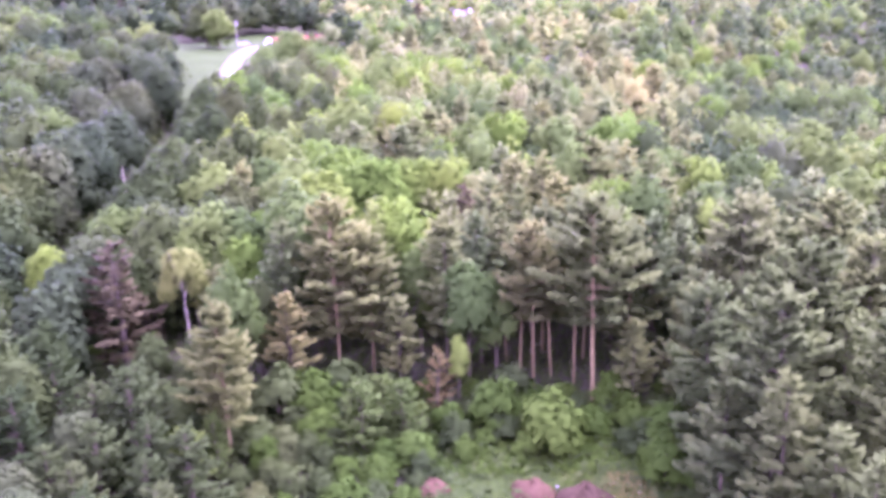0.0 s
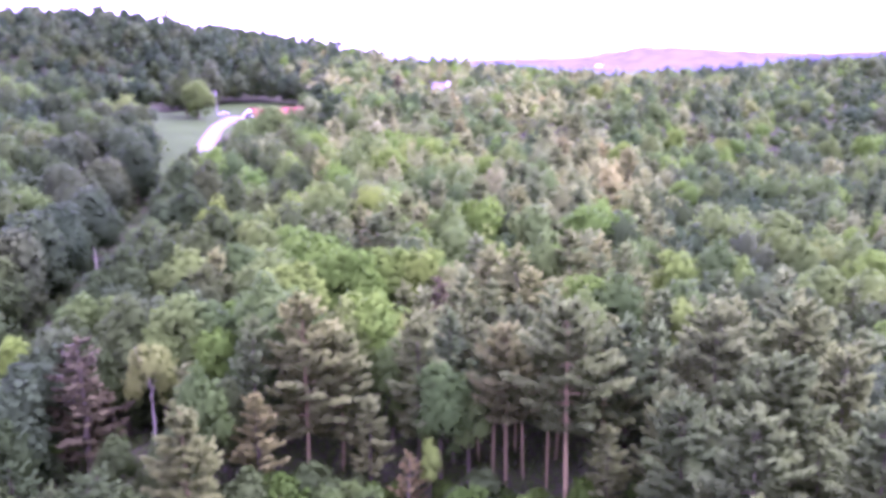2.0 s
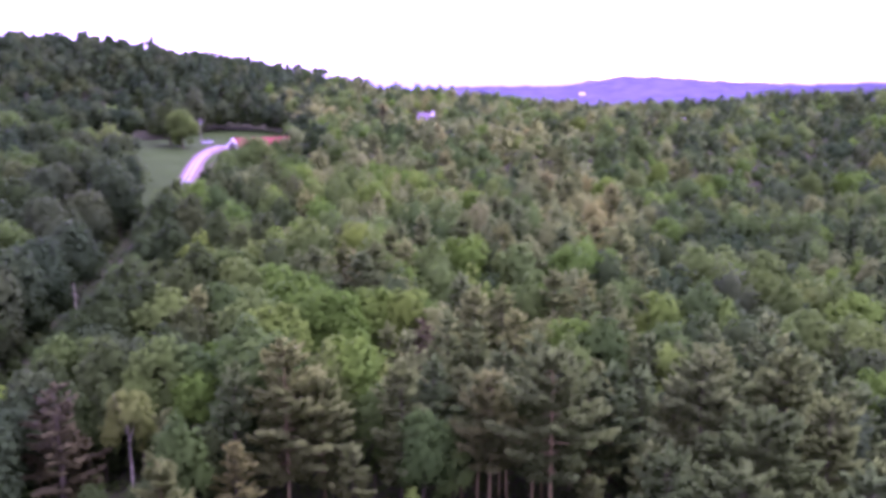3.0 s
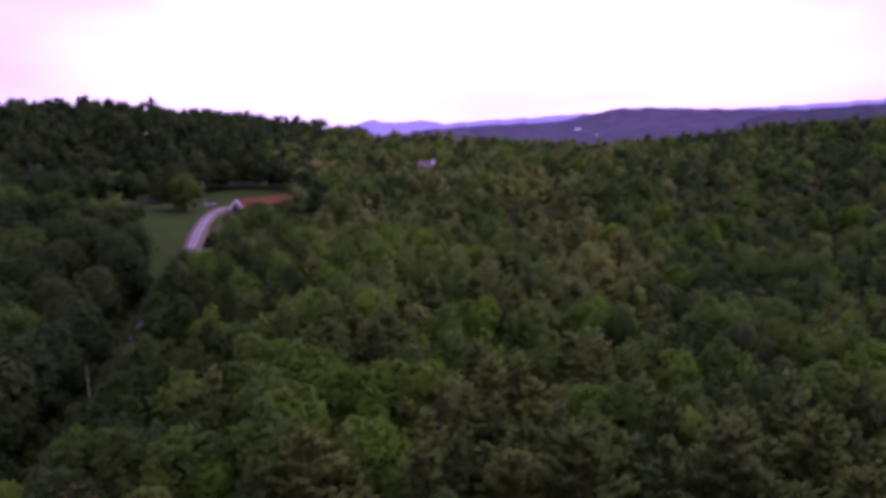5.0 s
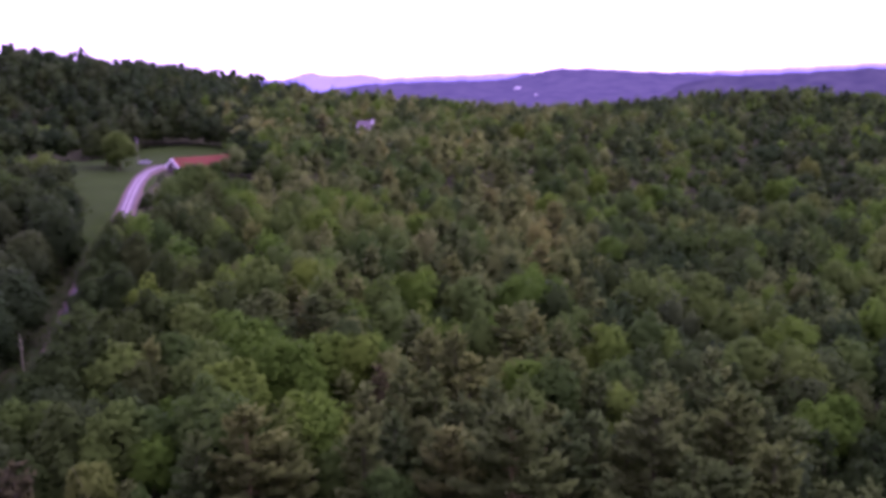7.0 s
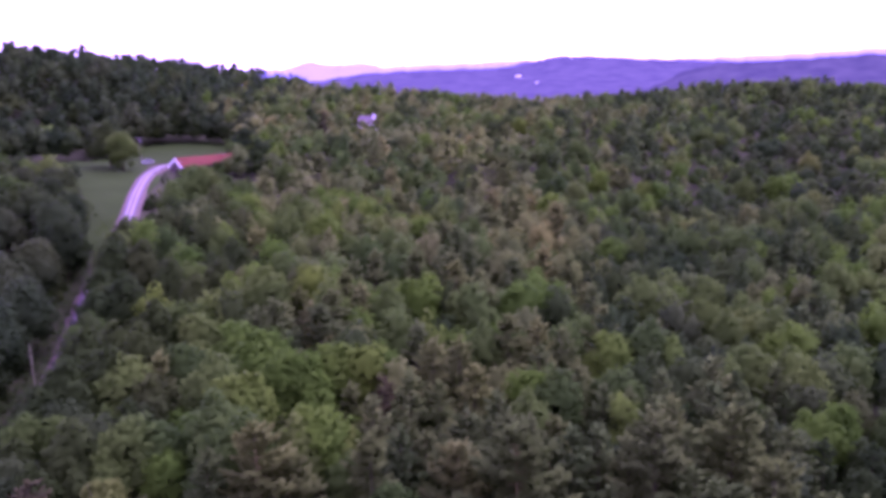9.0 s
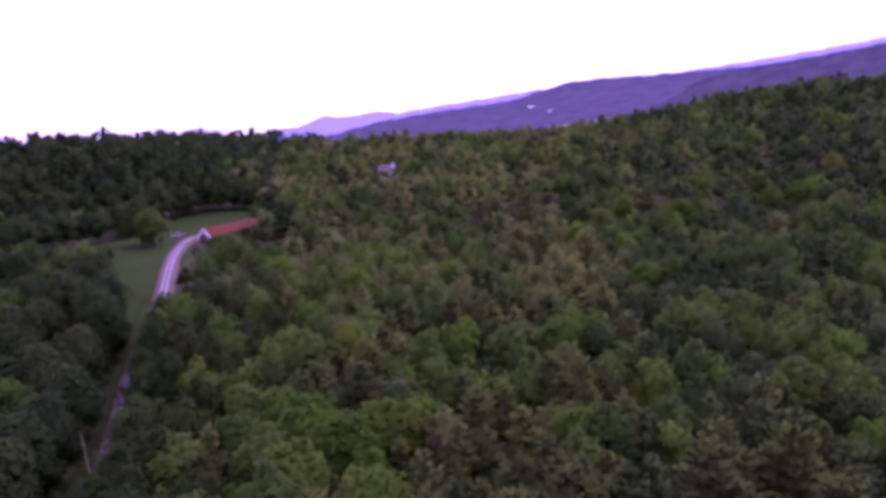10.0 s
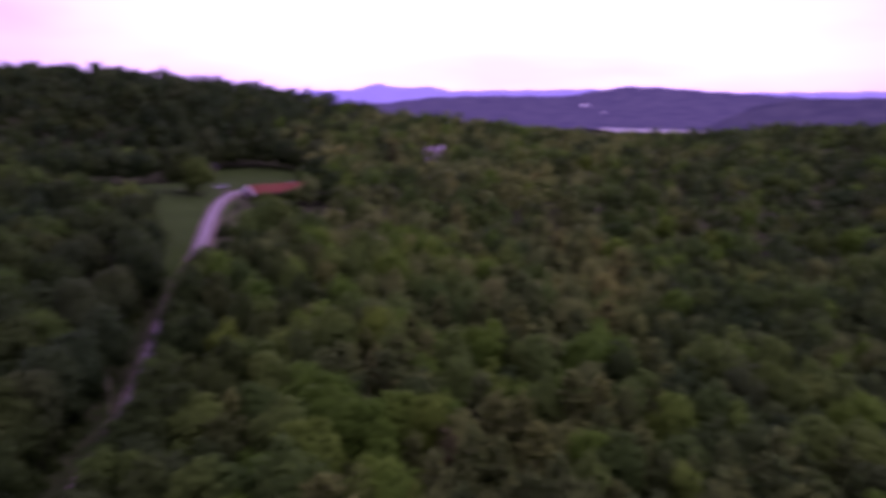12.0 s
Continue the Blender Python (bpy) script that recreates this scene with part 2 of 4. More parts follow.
def mesh_of(name, verts, faces, shades=None, smooth=False, normals=None):
    """A mesh from arrays of places and of quads."""
    verts, faces = np.asarray(verts, np.float32), np.asarray(faces, np.int32)
    me = bpy.data.meshes.new(name)
    me.vertices.add(len(verts))
    me.vertices.foreach_set("co", verts.ravel())
    me.loops.add(faces.size)
    me.loops.foreach_set("vertex_index", faces.ravel())
    me.polygons.add(len(faces))
    me.polygons.foreach_set("loop_start", np.arange(0, faces.size, faces.shape[1], dtype=np.int32))
    me.update(calc_edges=True)
    if shades is not None:
        me.attributes.new("shade", "FLOAT", "POINT").data.foreach_set("value", np.asarray(shades, np.float32))
    if smooth:
        me.polygons.foreach_set("use_smooth", np.ones(len(faces), bool))
    me.validate()
    if normals is not None:
        me.polygons.foreach_set("use_smooth", np.ones(len(faces), bool))
        normals = np.asarray(normals, np.float32)
        normals = normals / np.linalg.norm(normals, axis=1)[:, None]
        me.attributes.new("custom_normal", "FLOAT_VECTOR", "POINT").data.foreach_set("vector", normals.ravel())
        me.update()
    return me


def sheet(xs, ys, height):
    """Verts and quads of a grid over xs and ys."""
    gx, gy = np.meshgrid(xs, ys)
    verts = np.stack([gx, gy, height(gx, gy)], -1).reshape(-1, 3)
    i = np.arange(len(ys) - 1)[:, None] * len(xs) + np.arange(len(xs) - 1)
    return verts, np.stack([i, i + 1, i + len(xs) + 1, i + len(xs)], -1).reshape(-1, 4)


def place_mesh(name, me, mat, parent=None, label=""):
    ob = new(name, me)
    ob.data.materials.append(mat)
    ob.parent = parent
    return tagged(ob, label)


def part(name, bm, mat, parent=None, label=""):
    me = bpy.data.meshes.new(name)
    bmesh.ops.recalc_face_normals(bm, faces=bm.faces)
    bm.to_mesh(me)
    bm.free()
    return place_mesh(name, me, mat, parent, label)


def box(bm, cx, cy, cz, sx, sy, sz, bevel=0.0):
    made = bmesh.ops.create_cube(bm, size=1.0, matrix=Matrix.LocRotScale((cx, cy, cz), None, (sx, sy, sz)))["verts"]
    if bevel:
        edges = list({e for v in made for e in v.link_edges})
        bmesh.ops.bevel(bm, geom=edges, offset=bevel, segments=2, affect="EDGES")
    return bm


def solid(bm, outline, a, b, axis="x"):
    """A prism: an outline in the other two axes, drawn from a to b along the axis."""
    put = {"x": lambda s, p: (s, p[0], p[1]), "y": lambda s, p: (p[0], s, p[1])}[axis]
    lo, hi = ([bm.verts.new(put(s, p)) for p in outline] for s in (a, b))
    bm.faces.new(lo)
    bm.faces.new(hi[::-1])
    for i in range(len(outline)):
        j = (i + 1) % len(outline)
        bm.faces.new((lo[i], hi[i], hi[j], lo[j]))
    return bm


def tube(bm, ends, radii, sides=7):
    """A tapered stem through the places in ends."""
    rings = []
    for i, (p, r) in enumerate(zip(ends, radii)):
        way = (Vector(ends[min(i + 1, len(ends) - 1)]) - Vector(ends[max(i - 1, 0)])).normalized()
        u = way.orthogonal().normalized()
        v = way.cross(u)
        rings.append([bm.verts.new(Vector(p) + r * (math.cos(a) * u + math.sin(a) * v)) for a in (2 * math.pi * k / sides for k in range(sides))])
    for lo, hi in zip(rings, rings[1:]):
        for k in range(sides):
            bm.faces.new((lo[k], lo[(k + 1) % sides], hi[(k + 1) % sides], hi[k]))
    bm.faces.new(rings[-1])
    return bm


# ---- ground, meadow, road, lake, hills ----
def graded(reach, inner, fine, grow):
    steps, s = [0.0], fine
    while steps[-1] < reach:
        steps.append(steps[-1] + s)
        if steps[-1] > inner:
            s *= grow
    return np.array([-v for v in steps[:0:-1]] + steps)


def ground_height(x, y):
    rough = 0.25 * np.sin(x * 0.31 + 1.3 * np.sin(y * 0.17)) * np.sin(y * 0.27 + np.sin(x * 0.21))
    return land(x, y) + rough


gx = graded(4900, 330, 4.0, 1.3)
gy = np.concatenate([np.arange(-4800, -300, 300), np.arange(-300, 640, 4.0), np.arange(640, 1200, 20), np.arange(1200, 4900, 150)])
tagged(place_mesh("ground", mesh_of("ground", *sheet(gx, gy, ground_height), smooth=True), GROUND), "dark leaf-strewn forest floor rising to wooded hills", "ground", kind="structure")

ROAD = [(-50, 60), (-57, 105), (-62, 150), (-69.5, 190), (-78.2, 245), (-84.6, 280), (-88.2, 305), (-89.3, 321), (-88.0, 334), (-80, 344), (-66, 352)]


def along(points, step=3.0):
    """A smooth line through the points, in even steps, with its sideways directions."""
    p = np.array(points, float)
    p = np.vstack([2 * p[0] - p[1], p, 2 * p[-1] - p[-2]])
    out = []
    for a, b, c, d in zip(p, p[1:], p[2:], p[3:]):
        for t in np.linspace(0, 1, max(2, int(np.linalg.norm(c - b) / step)), endpoint=False):
            out.append(0.5 * (2 * b + (c - a) * t + (2 * a - 5 * b + 4 * c - d) * t * t + (3 * b - a - 3 * c + d) * t**3))
    out = np.array(out + [p[-2]])
    way = np.gradient(out, axis=0)
    way /= np.linalg.norm(way, axis=1)[:, None]
    return out, np.stack([way[:, 1], -way[:, 0]], 1)


def ribbon(name, offsets, mat, lift, crown=0.0):
    line, side = along(ROAD)
    offsets = np.array(offsets, float)
    xy = line[:, None] + side[:, None] * offsets[None, :, None]
    mid = np.maximum(ground_height(xy[..., 0], xy[..., 1]), land(xy[..., 0], xy[..., 1])) + lift + crown * (1 - (offsets / np.abs(offsets).max()) ** 2)
    mid = np.where(np.abs(offsets) < np.abs(offsets).max(), mid, mid - 0.6)
    verts = np.concatenate([xy, mid[..., None]], -1).reshape(-1, 3)
    w = len(offsets)
    i = np.arange(len(line) - 1)[:, None] * w + np.arange(w - 1)
    return place_mesh(name, mesh_of(name, verts, np.stack([i, i + 1, i + w + 1, i + w], -1).reshape(-1, 4), smooth=True), mat)


tagged(ribbon("road_shoulder", (-2.9, -2.4, -1.3, 0, 1.3, 2.4, 2.9), SHOULDER, 0.58), "brown earth shoulder along the gravel road", "road verge", kind="structure")
tagged(ribbon("road", (-1.95, -1.7, -0.9, 0, 0.9, 1.7, 1.95), GRAVEL, 0.66, 0.10), "pale grey gravel road climbing through the trees", "road", kind="structure")
for track in (-0.75, 0.75):
    tagged(ribbon("wheel_track", (track - 0.42, track - 0.25, track + 0.25, track + 0.42), PALE, 0.80), "pale worn wheel track on the gravel road", "wheel track", kind="structure")


def patch(name, cx, cy, rx, ry, mat, lift, turn=0.0, wobble=0.12, rings=14, spokes=56):
    """A patch of ground with an uneven edge, laid on the land and sinking under it at its rim."""
    a = np.linspace(0, 2 * np.pi, spokes, endpoint=False)
    edge = 1 + wobble * np.sin(3 * a + cx) + 0.6 * wobble * np.sin(5 * a + cy) + 0.4 * wobble * np.sin(9 * a)
    r = np.linspace(0.001, 1, rings)[:, None] * edge
    u, v = rx * r * np.cos(a), ry * r * np.sin(a)
    c, s = math.cos(radians(turn)), math.sin(radians(turn))
    x, y = cx + c * u - s * v, cy + s * u + c * v
    z = ground_height(x, y) + lift
    z[-1] -= lift + 0.3
    verts = np.stack([x, y, z], -1).reshape(-1, 3)
    i, k = np.arange(rings - 1)[:, None] * spokes, np.arange(spokes)
    j = (k + 1) % spokes
    faces = np.stack([i + k, i + spokes + k, i + spokes + j, i + j], -1).reshape(-1, 4)
    return place_mesh(name, mesh_of(name, verts, faces, smooth=True), mat)


tagged(patch("meadow", -100, 290, 17, 72, MEADOW, 0.42, 15), "mown green meadow beside the gravel road", "meadow", kind="structure")
tagged(patch("meadow", -127, 307, 46, 19, MEADOW, 0.41, 54), "mown green meadow running behind the roadside wood", "meadow", kind="structure")
tagged(patch("meadow", -92, 384, 34, 49, MEADOW, 0.40, 0), "mown green meadow behind the red-roofed barn", "meadow", kind="structure")
tagged(patch("clearing", 6, 67, 15, 17, MEADOW, 0.25, 0, 0.1), "rough grass clearing at the edge of the woods", "clearing", kind="structure")
lv, lf = sheet(np.linspace(420, 1900, 12), np.linspace(2300, 4300, 12), lambda x, y: 10 + 0 * x)
tagged(place_mesh("lake", mesh_of("lake", lv, lf), WATER), "pale lake shining beyond the woods", "lake", kind="structure")


def hills(name, far, near, foot, azimuths, heights, mat, rows=14):
    """A range of hills, from its foot up to its crest, given by bearing and elevation as seen from above the clearing."""
    a = np.linspace(-50, 60, 441)
    top = 66 + far * np.tan(np.radians(np.interp(a, azimuths, heights)))
    top = top + 2.5 * np.sin(a * 3.1 + np.sin(a * 7.7)) * far / 4700 + 1.2 * np.sin(a * 17.3) * far / 4700
    t = np.linspace(0, 1, rows)[:, None]
    d = near + (far - near) * t
    z = foot + (top - foot) * t ** 1.3 + 5 * np.sin(a * 2.3 + 9 * t) * t * (1 - t)
    verts = np.stack([d * np.sin(np.radians(a)), d * np.cos(np.radians(a)), z], -1).reshape(-1, 3)
    i = np.arange(rows - 1)[:, None] * len(a) + np.arange(len(a) - 1)
    return place_mesh(name, mesh_of(name, verts, np.stack([i, i + 1, i + len(a) + 1, i + len(a)], -1).reshape(-1, 4), smooth=True), mat)


tagged(hills("backdrop_hills", 3700, 2700, 8, (-50, -9, -4.8, -1.9, 1.8, 6.9, 9.1, 10.8, 13.3, 15.7, 18.3, 21, 25, 30, 60), (-0.2, 0.0, 0.22, 0.63, 0.79, 0.83, 1.25, 1.52, 1.44, 1.26, 1.10, 0.95, 0.8, 0.6, 0.2), NEAR_HAZE), "dark wooded hills, purple with painted evening haze", "hills", kind="structure")
tagged(hills("backdrop_ridge", 2650, 2050, -20, (-50, 13, 16, 18.5, 20.2, 21.8, 25.1, 27, 29, 31, 33.5, 40, 60), (-3.0, -2.4, -0.9, 0.35, 0.70, 0.84, 0.94, 1.02, 1.12, 1.08, 0.97, 0.9, 0.8), RIDGE_HAZE), "dark wooded ridge with painted haze before the hills", "hills", kind="structure")
tagged(hills("backdrop_mountains", 4700, 4200, 8, (-50, -13, -9.2, -7, -5.3, -3.7, -2.1, -0.4, 2.2, 5.1, 8, 12, 17.4, 20.6, 25.1, 28, 30.2, 31.5, 33.5, 60), (0.5, 0.55, 0.97, 1.01, 1.48, 1.21, 1.35, 1.05, 1.16, 1.2, 1.31, 1.25, 1.18, 1.22, 1.30, 1.40, 1.48, 1.62, 1.48, 1.4), FAR_HAZE), "mountain range on the horizon, pale violet with painted haze", "mountains", kind="structure")


# ---- trees ----
rng = np.random.default_rng(7)


def sprays(at, normal, size, fat=0.62, axis=None):
    """Leaf sprays: one pointed blade for each place, facing along its normal, its length along the axis."""
    n = len(at)
    normal = normal / np.linalg.norm(normal, axis=1)[:, None]
    u = np.cross(normal, rng.normal(size=(n, 3))) if axis is None else axis
    u = u / np.linalg.norm(u, axis=1)[:, None]
    v = np.cross(normal, u)
    v /= np.linalg.norm(v, axis=1)[:, None]
    s = np.asarray(size).reshape(-1, 1) * rng.uniform(0.7, 1.3, (n, 1))
    sag = normal * s * 0.16
    verts = np.stack([at + u * s * 0.58 - sag, at - u * s * 0.42 + v * s * 0.55 * fat, at - u * s * 0.42 - v * s * 0.55 * fat], 1).reshape(-1, 3)
    return verts, np.arange(3 * n).reshape(-1, 3)


def icosahedron():
    bm = bmesh.new()
    bmesh.ops.create_icosphere(bm, subdivisions=1, radius=1.0)
    found = np.array([v.co[:] for v in bm.verts]), np.array([[v.index for v in f.verts] for f in bm.faces])
    bm.free()
    return found


ICO_VERTS, ICO_FACES = icosahedron()


def broad_crown(height, radius, count, size, lobes=9, low=0.28, puff=1.0, loose=0.30, fine=1.4):
    """A crown from low * height up to the top: billows set round an egg, each a leafy clump over a dense heart."""
    half = height * (1 - low) / 2
    centre, shape = np.array([0, 0, height * low + half]), np.array([radius, radius, half])
    i = np.arange(lobes)
    dz = 0.97 - 1.62 * (i + 0.3) / lobes
    a = 2.39996 * i + rng.uniform(0, 6.28) + rng.normal(size=lobes) * 0.35
    d = np.stack([np.sqrt(1 - dz * dz) * np.cos(a), np.sqrt(1 - dz * dz) * np.sin(a), dz], 1) + rng.normal(size=(lobes, 3)) * 0.10
    reach = radius * puff * rng.uniform(0.40, 0.62, lobes)
    where = centre + d * shape * rng.uniform(0.52, 0.74, (lobes, 1))
    where[:, :2] *= (1.10 - 0.22 * (where[:, 2:] - centre[2]) / half)
    small = int(fine * lobes)
    if small:
        e = rng.normal(size=(small, 3)) + np.array([0, 0, 0.6])
        e /= np.linalg.norm(e, axis=1)[:, None]
        egg = centre + e * shape * np.array([1.0, 1.0, 1.04]) * rng.uniform(0.74, 0.98, (small, 1))
        egg[:, :2] *= (1.02 - 0.30 * (egg[:, 2:] - centre[2]) / half)
        where, reach = np.vstack([where, egg]), np.concatenate([reach, radius * puff * rng.uniform(0.17, 0.32, small)])
    tall = np.array([1, 1, min(1.5, max(0.8, 0.62 * half / radius))])
    many = 2 * count
    pick = rng.choice(len(reach), many, p=reach**1.8 / (reach**1.8).sum())
    n = rng.normal(size=(many, 3))
    n[:, 2] += 0.45
    n /= np.linalg.norm(n, axis=1)[:, None]
    out = np.where(rng.uniform(size=many) < loose, rng.uniform(1.05, 1.42, many), rng.uniform(0.84, 1.06, many))[:, None]
    at = where[pick] + n * reach[pick][:, None] * out * tall
    deep = np.min(np.linalg.norm((at[:, None] - where[None]) / tall, axis=2) / reach, axis=1)
    keep = np.flatnonzero(deep > 0.82)[:count]
    at, n = at[keep], n[keep]
    own = n * 0.8 + rng.normal(size=n.shape) * 0.32 + np.array([0, 0, 0.4])
    soft = 0.30 * n + 0.95 * (at - centre) / shape + 0.08 * own + np.array([0, 0, 0.22])
    verts, faces = sprays(at, own, np.full(len(at), size), 0.9)
    hearts = (where[:lobes, None] + ICO_VERTS[None] * reach[:lobes, None, None] * tall * 0.74).reshape(-1, 3)
    inner = 0.42 * np.tile(ICO_VERTS, (lobes, 1)) + 0.75 * (hearts - centre) / shape + np.array([0, 0, 0.1])
    more = (ICO_FACES[None] + len(ICO_VERTS) * np.arange(lobes)[:, None, None]).reshape(-1, 3) + len(verts)
    return np.vstack([verts, hearts]), np.vstack([faces, more]), np.vstack([np.repeat(soft, 3, 0), inner])


def pine_limbs(height, bare, spread, gap):
    """The limbs of a pine, in uneven whorls: foot, bearing, reach and rise of each."""
    limbs, z, turn = [], height * bare, 0.0
    while z < height * 0.96:
        t = (z / height - bare) / (1 - bare)
        many = int(rng.integers(4, 7))
        for k in range(many):
            a = turn + 2 * np.pi * k / many + rng.normal() * 0.25
            out = spread * (0.55 + 0.45 * min(1, t / 0.2)) * (1 - t) ** 0.70 * rng.uniform(0.55, 1.3) + 0.5
            limbs.append((z + rng.normal() * 0.2, a, out, out * (0.02 + 0.50 * t) + rng.normal() * 0.25))
        turn += 0.9
        z += gap * rng.uniform(0.7, 1.3) * (1.1 - 0.45 * t)
    return limbs


def pine_crown(limbs, height, count, size, fat=0.7, tight=1.0, loose=0.31):
    """Needle tufts in flat fans on the side shoots of the limbs, turned up at the tips."""
    unit, shoots, spread = height / 22.0, 8, max(l[2] for l in limbs)
    share = np.array([l[2] for l in limbs]) ** 1.3
    pick = rng.choice(len(limbs), count, p=share / share.sum())
    shoot = rng.integers(0, shoots, count)
    where = 0.26 + 0.74 * (np.arange(shoots) + rng.uniform(0, 1, (len(limbs), shoots))) / shoots
    throw = rng.uniform(0.35, 1.0, (len(limbs), shoots)) * np.where(np.arange(shoots) % 2, 1, -1) * (1.16 - where) * loose
    z, a, out, rise = np.array(limbs)[pick].T
    f0, s0 = where[pick, shoot], throw[pick, shoot]
    g = rng.uniform(0.1, 1.15, count)
    f = f0 + 0.16 * g * np.abs(s0) / 0.4 + rng.normal(size=count) * 0.045 * tight
    side = out * s0 * g + rng.normal(size=count) * 0.045 * out * tight
    x = out * f * np.cos(a) - side * np.sin(a)
    y = out * f * np.sin(a) + side * np.cos(a)
    zz = z + rise * f + 0.20 * out * f * f - 0.12 * np.abs(side) + rng.normal(size=count) * 0.13 * unit * tight
    at = np.stack([x, y, zz], 1)
    n = np.stack([0.35 * np.cos(a), 0.35 * np.sin(a), 0.9 * np.ones(count)], 1) + rng.normal(size=(count, 3)) * 0.45
    turn = a + np.sign(s0) * rng.uniform(0.1, 0.9, count)
    axis = np.stack([np.cos(turn), np.sin(turn), 0.25 + 0.7 * f * f + rng.normal(size=count) * 0.3], 1)
    top = np.stack([rng.normal(size=14) * 0.25 * unit, rng.normal(size=14) * 0.25 * unit, height - unit * rng.uniform(-0.1, 1.4, 14)], 1)
    at, n = np.vstack([at, top]), np.vstack([n, rng.normal(size=(14, 3))])
    axis = np.vstack([axis, rng.normal(size=(14, 3)) * 0.35 + np.array([0, 0, 1])])
    soft = 0.20 * n + at / np.array([spread, spread, 1e9]) * 0.7 + np.array([0, 0, 0.65])
    return (*sprays(at, n, np.full(len(at), size), fat, axis), np.repeat(soft, 3, 0))


def trunk_mesh(name, height, radius, limbs=(), lean=0.0, sides=7):
    bm = bmesh.new()
    bends = [(lean * t * height + 0.12 * math.sin(5 * t + height), 0.1 * math.cos(4 * t + height) * t, height * t - (0.6 if t == 0 else 0)) for t in (0, 0.2, 0.45, 0.7, 0.95)]
    tube(bm, bends, [radius * (1.25, 1.0, 0.8, 0.5, 0.12)[i] for i in range(5)], sides)
    for z, a, out, rise in limbs:
        c, s = math.cos(a), math.sin(a)
        tube(bm, [(0.1 * c, 0.1 * s, z), (0.55 * out * c, 0.55 * out * s, z + 0.5 * rise), (0.95 * out * c, 0.95 * out * s, z + 1.0 * rise)], [0.06, 0.04, 0.012], 3)
    me = bpy.data.meshes.new(name)
    bm.to_mesh(me)
    bm.free()
    return me


def forked(height, radius, low):
    """Limbs of a broad-leaved tree, forking up into its crown."""
    return [(height * rng.uniform(max(0.28, low + 0.08), max(0.55, low + 0.2)), rng.uniform(0, 6.28), radius * rng.uniform(0.5, 0.75), height * rng.uniform(0.15, 0.3)) for _ in range(7)]


def tree(name, crown, trunk, leaf_mat, bark_mat, label, category, group):
    root = tagged(new(name), label, category, group)
    place_mesh("trunk", trunk, bark_mat, root)
    place_mesh("crown", crown, leaf_mat, root)
    return root


def crown_mesh(verts, faces, soft):
    return mesh_of("crown", verts, faces, None, True, soft)


def pine_kind(height, bare, spread, count, size, mat, label, name="pine_tree", gap=1.1, bark=None, radius=0.18, fat=0.7, tight=0.9, loose=0.31):
    limbs = pine_limbs(height, bare, spread, gap)
    crown = crown_mesh(*pine_crown(limbs, height, count, size, fat, tight, loose))
    return tree(name, crown, trunk_mesh("trunk", height, radius, limbs if count > 4000 else limbs[::3]), mat, bark or BARK, label, "pine tree", "pines of the wood")


def broad_kind(height, radius, count, size, mat, label, low=0.28, name="broadleaf_tree", bark=None, lobes=10, puff=1.0, stem=1.0):
    crown = crown_mesh(*broad_crown(height, radius, count, size, lobes, low, puff))
    return tree(name, crown, trunk_mesh("trunk", height * 0.85, stem * (height * 0.012 + 0.05), forked(height, radius, low)), mat, bark or BARK, label, "tree", "leafy trees of the wood")


PINES = [
    pine_kind(22, 0.28, 5.0, 18000, 0.54, PINE, "tall white pine with layered olive-green boughs", gap=1.4, fat=0.62, bark=PINE_BARK, tight=1.1, loose=0.36),
    pine_kind(22, 0.46, 5.0, 15000, 0.54, PINE, "tall white pine with a bare reddish trunk", gap=1.4, fat=0.62, radius=0.19, bark=PINE_BARK, tight=1.1, loose=0.36),
    pine_kind(22, 0.06, 7.2, 25000, 0.56, BLUE_PINE, "broad grey-green white pine feathered nearly to the ground", gap=1.55, fat=0.58, tight=1.05, loose=0.36),
    pine_kind(22, 0.14, 6.0, 20000, 0.56, BLUE_PINE, "grey-green white pine with upturned bough tips", gap=1.5, fat=0.58, tight=1.05, loose=0.36),
    pine_kind(22, 0.28, 3.7, 2000, 0.90, PINE, "olive-green pine among leafy trees", gap=1.5),
    pine_kind(22, 0.22, 3.7, 2000, 0.90, BLUE_PINE, "grey-green white pine with a pointed crown", gap=1.5),
    pine_kind(22, 0.28, 4.2, 2200, 0.92, PINE, "spreading olive-green pine with feathery boughs", gap=1.6),
    pine_kind(22, 0.22, 4.2, 2200, 0.92, BLUE_PINE, "spreading grey-green pine with feathery boughs", gap=1.6),
    pine_kind(12, 0.05, 3.8, 4200, 0.50, DARK_PINE, "dark grey-green young pine with drooping boughs", gap=0.95),
    pine_kind(22, 0.16, 4.0, 2100, 0.90, DARK_PINE, "spruce with a dense pointed crown, darkened for the dim right side", "spruce_tree", gap=1.5),
]
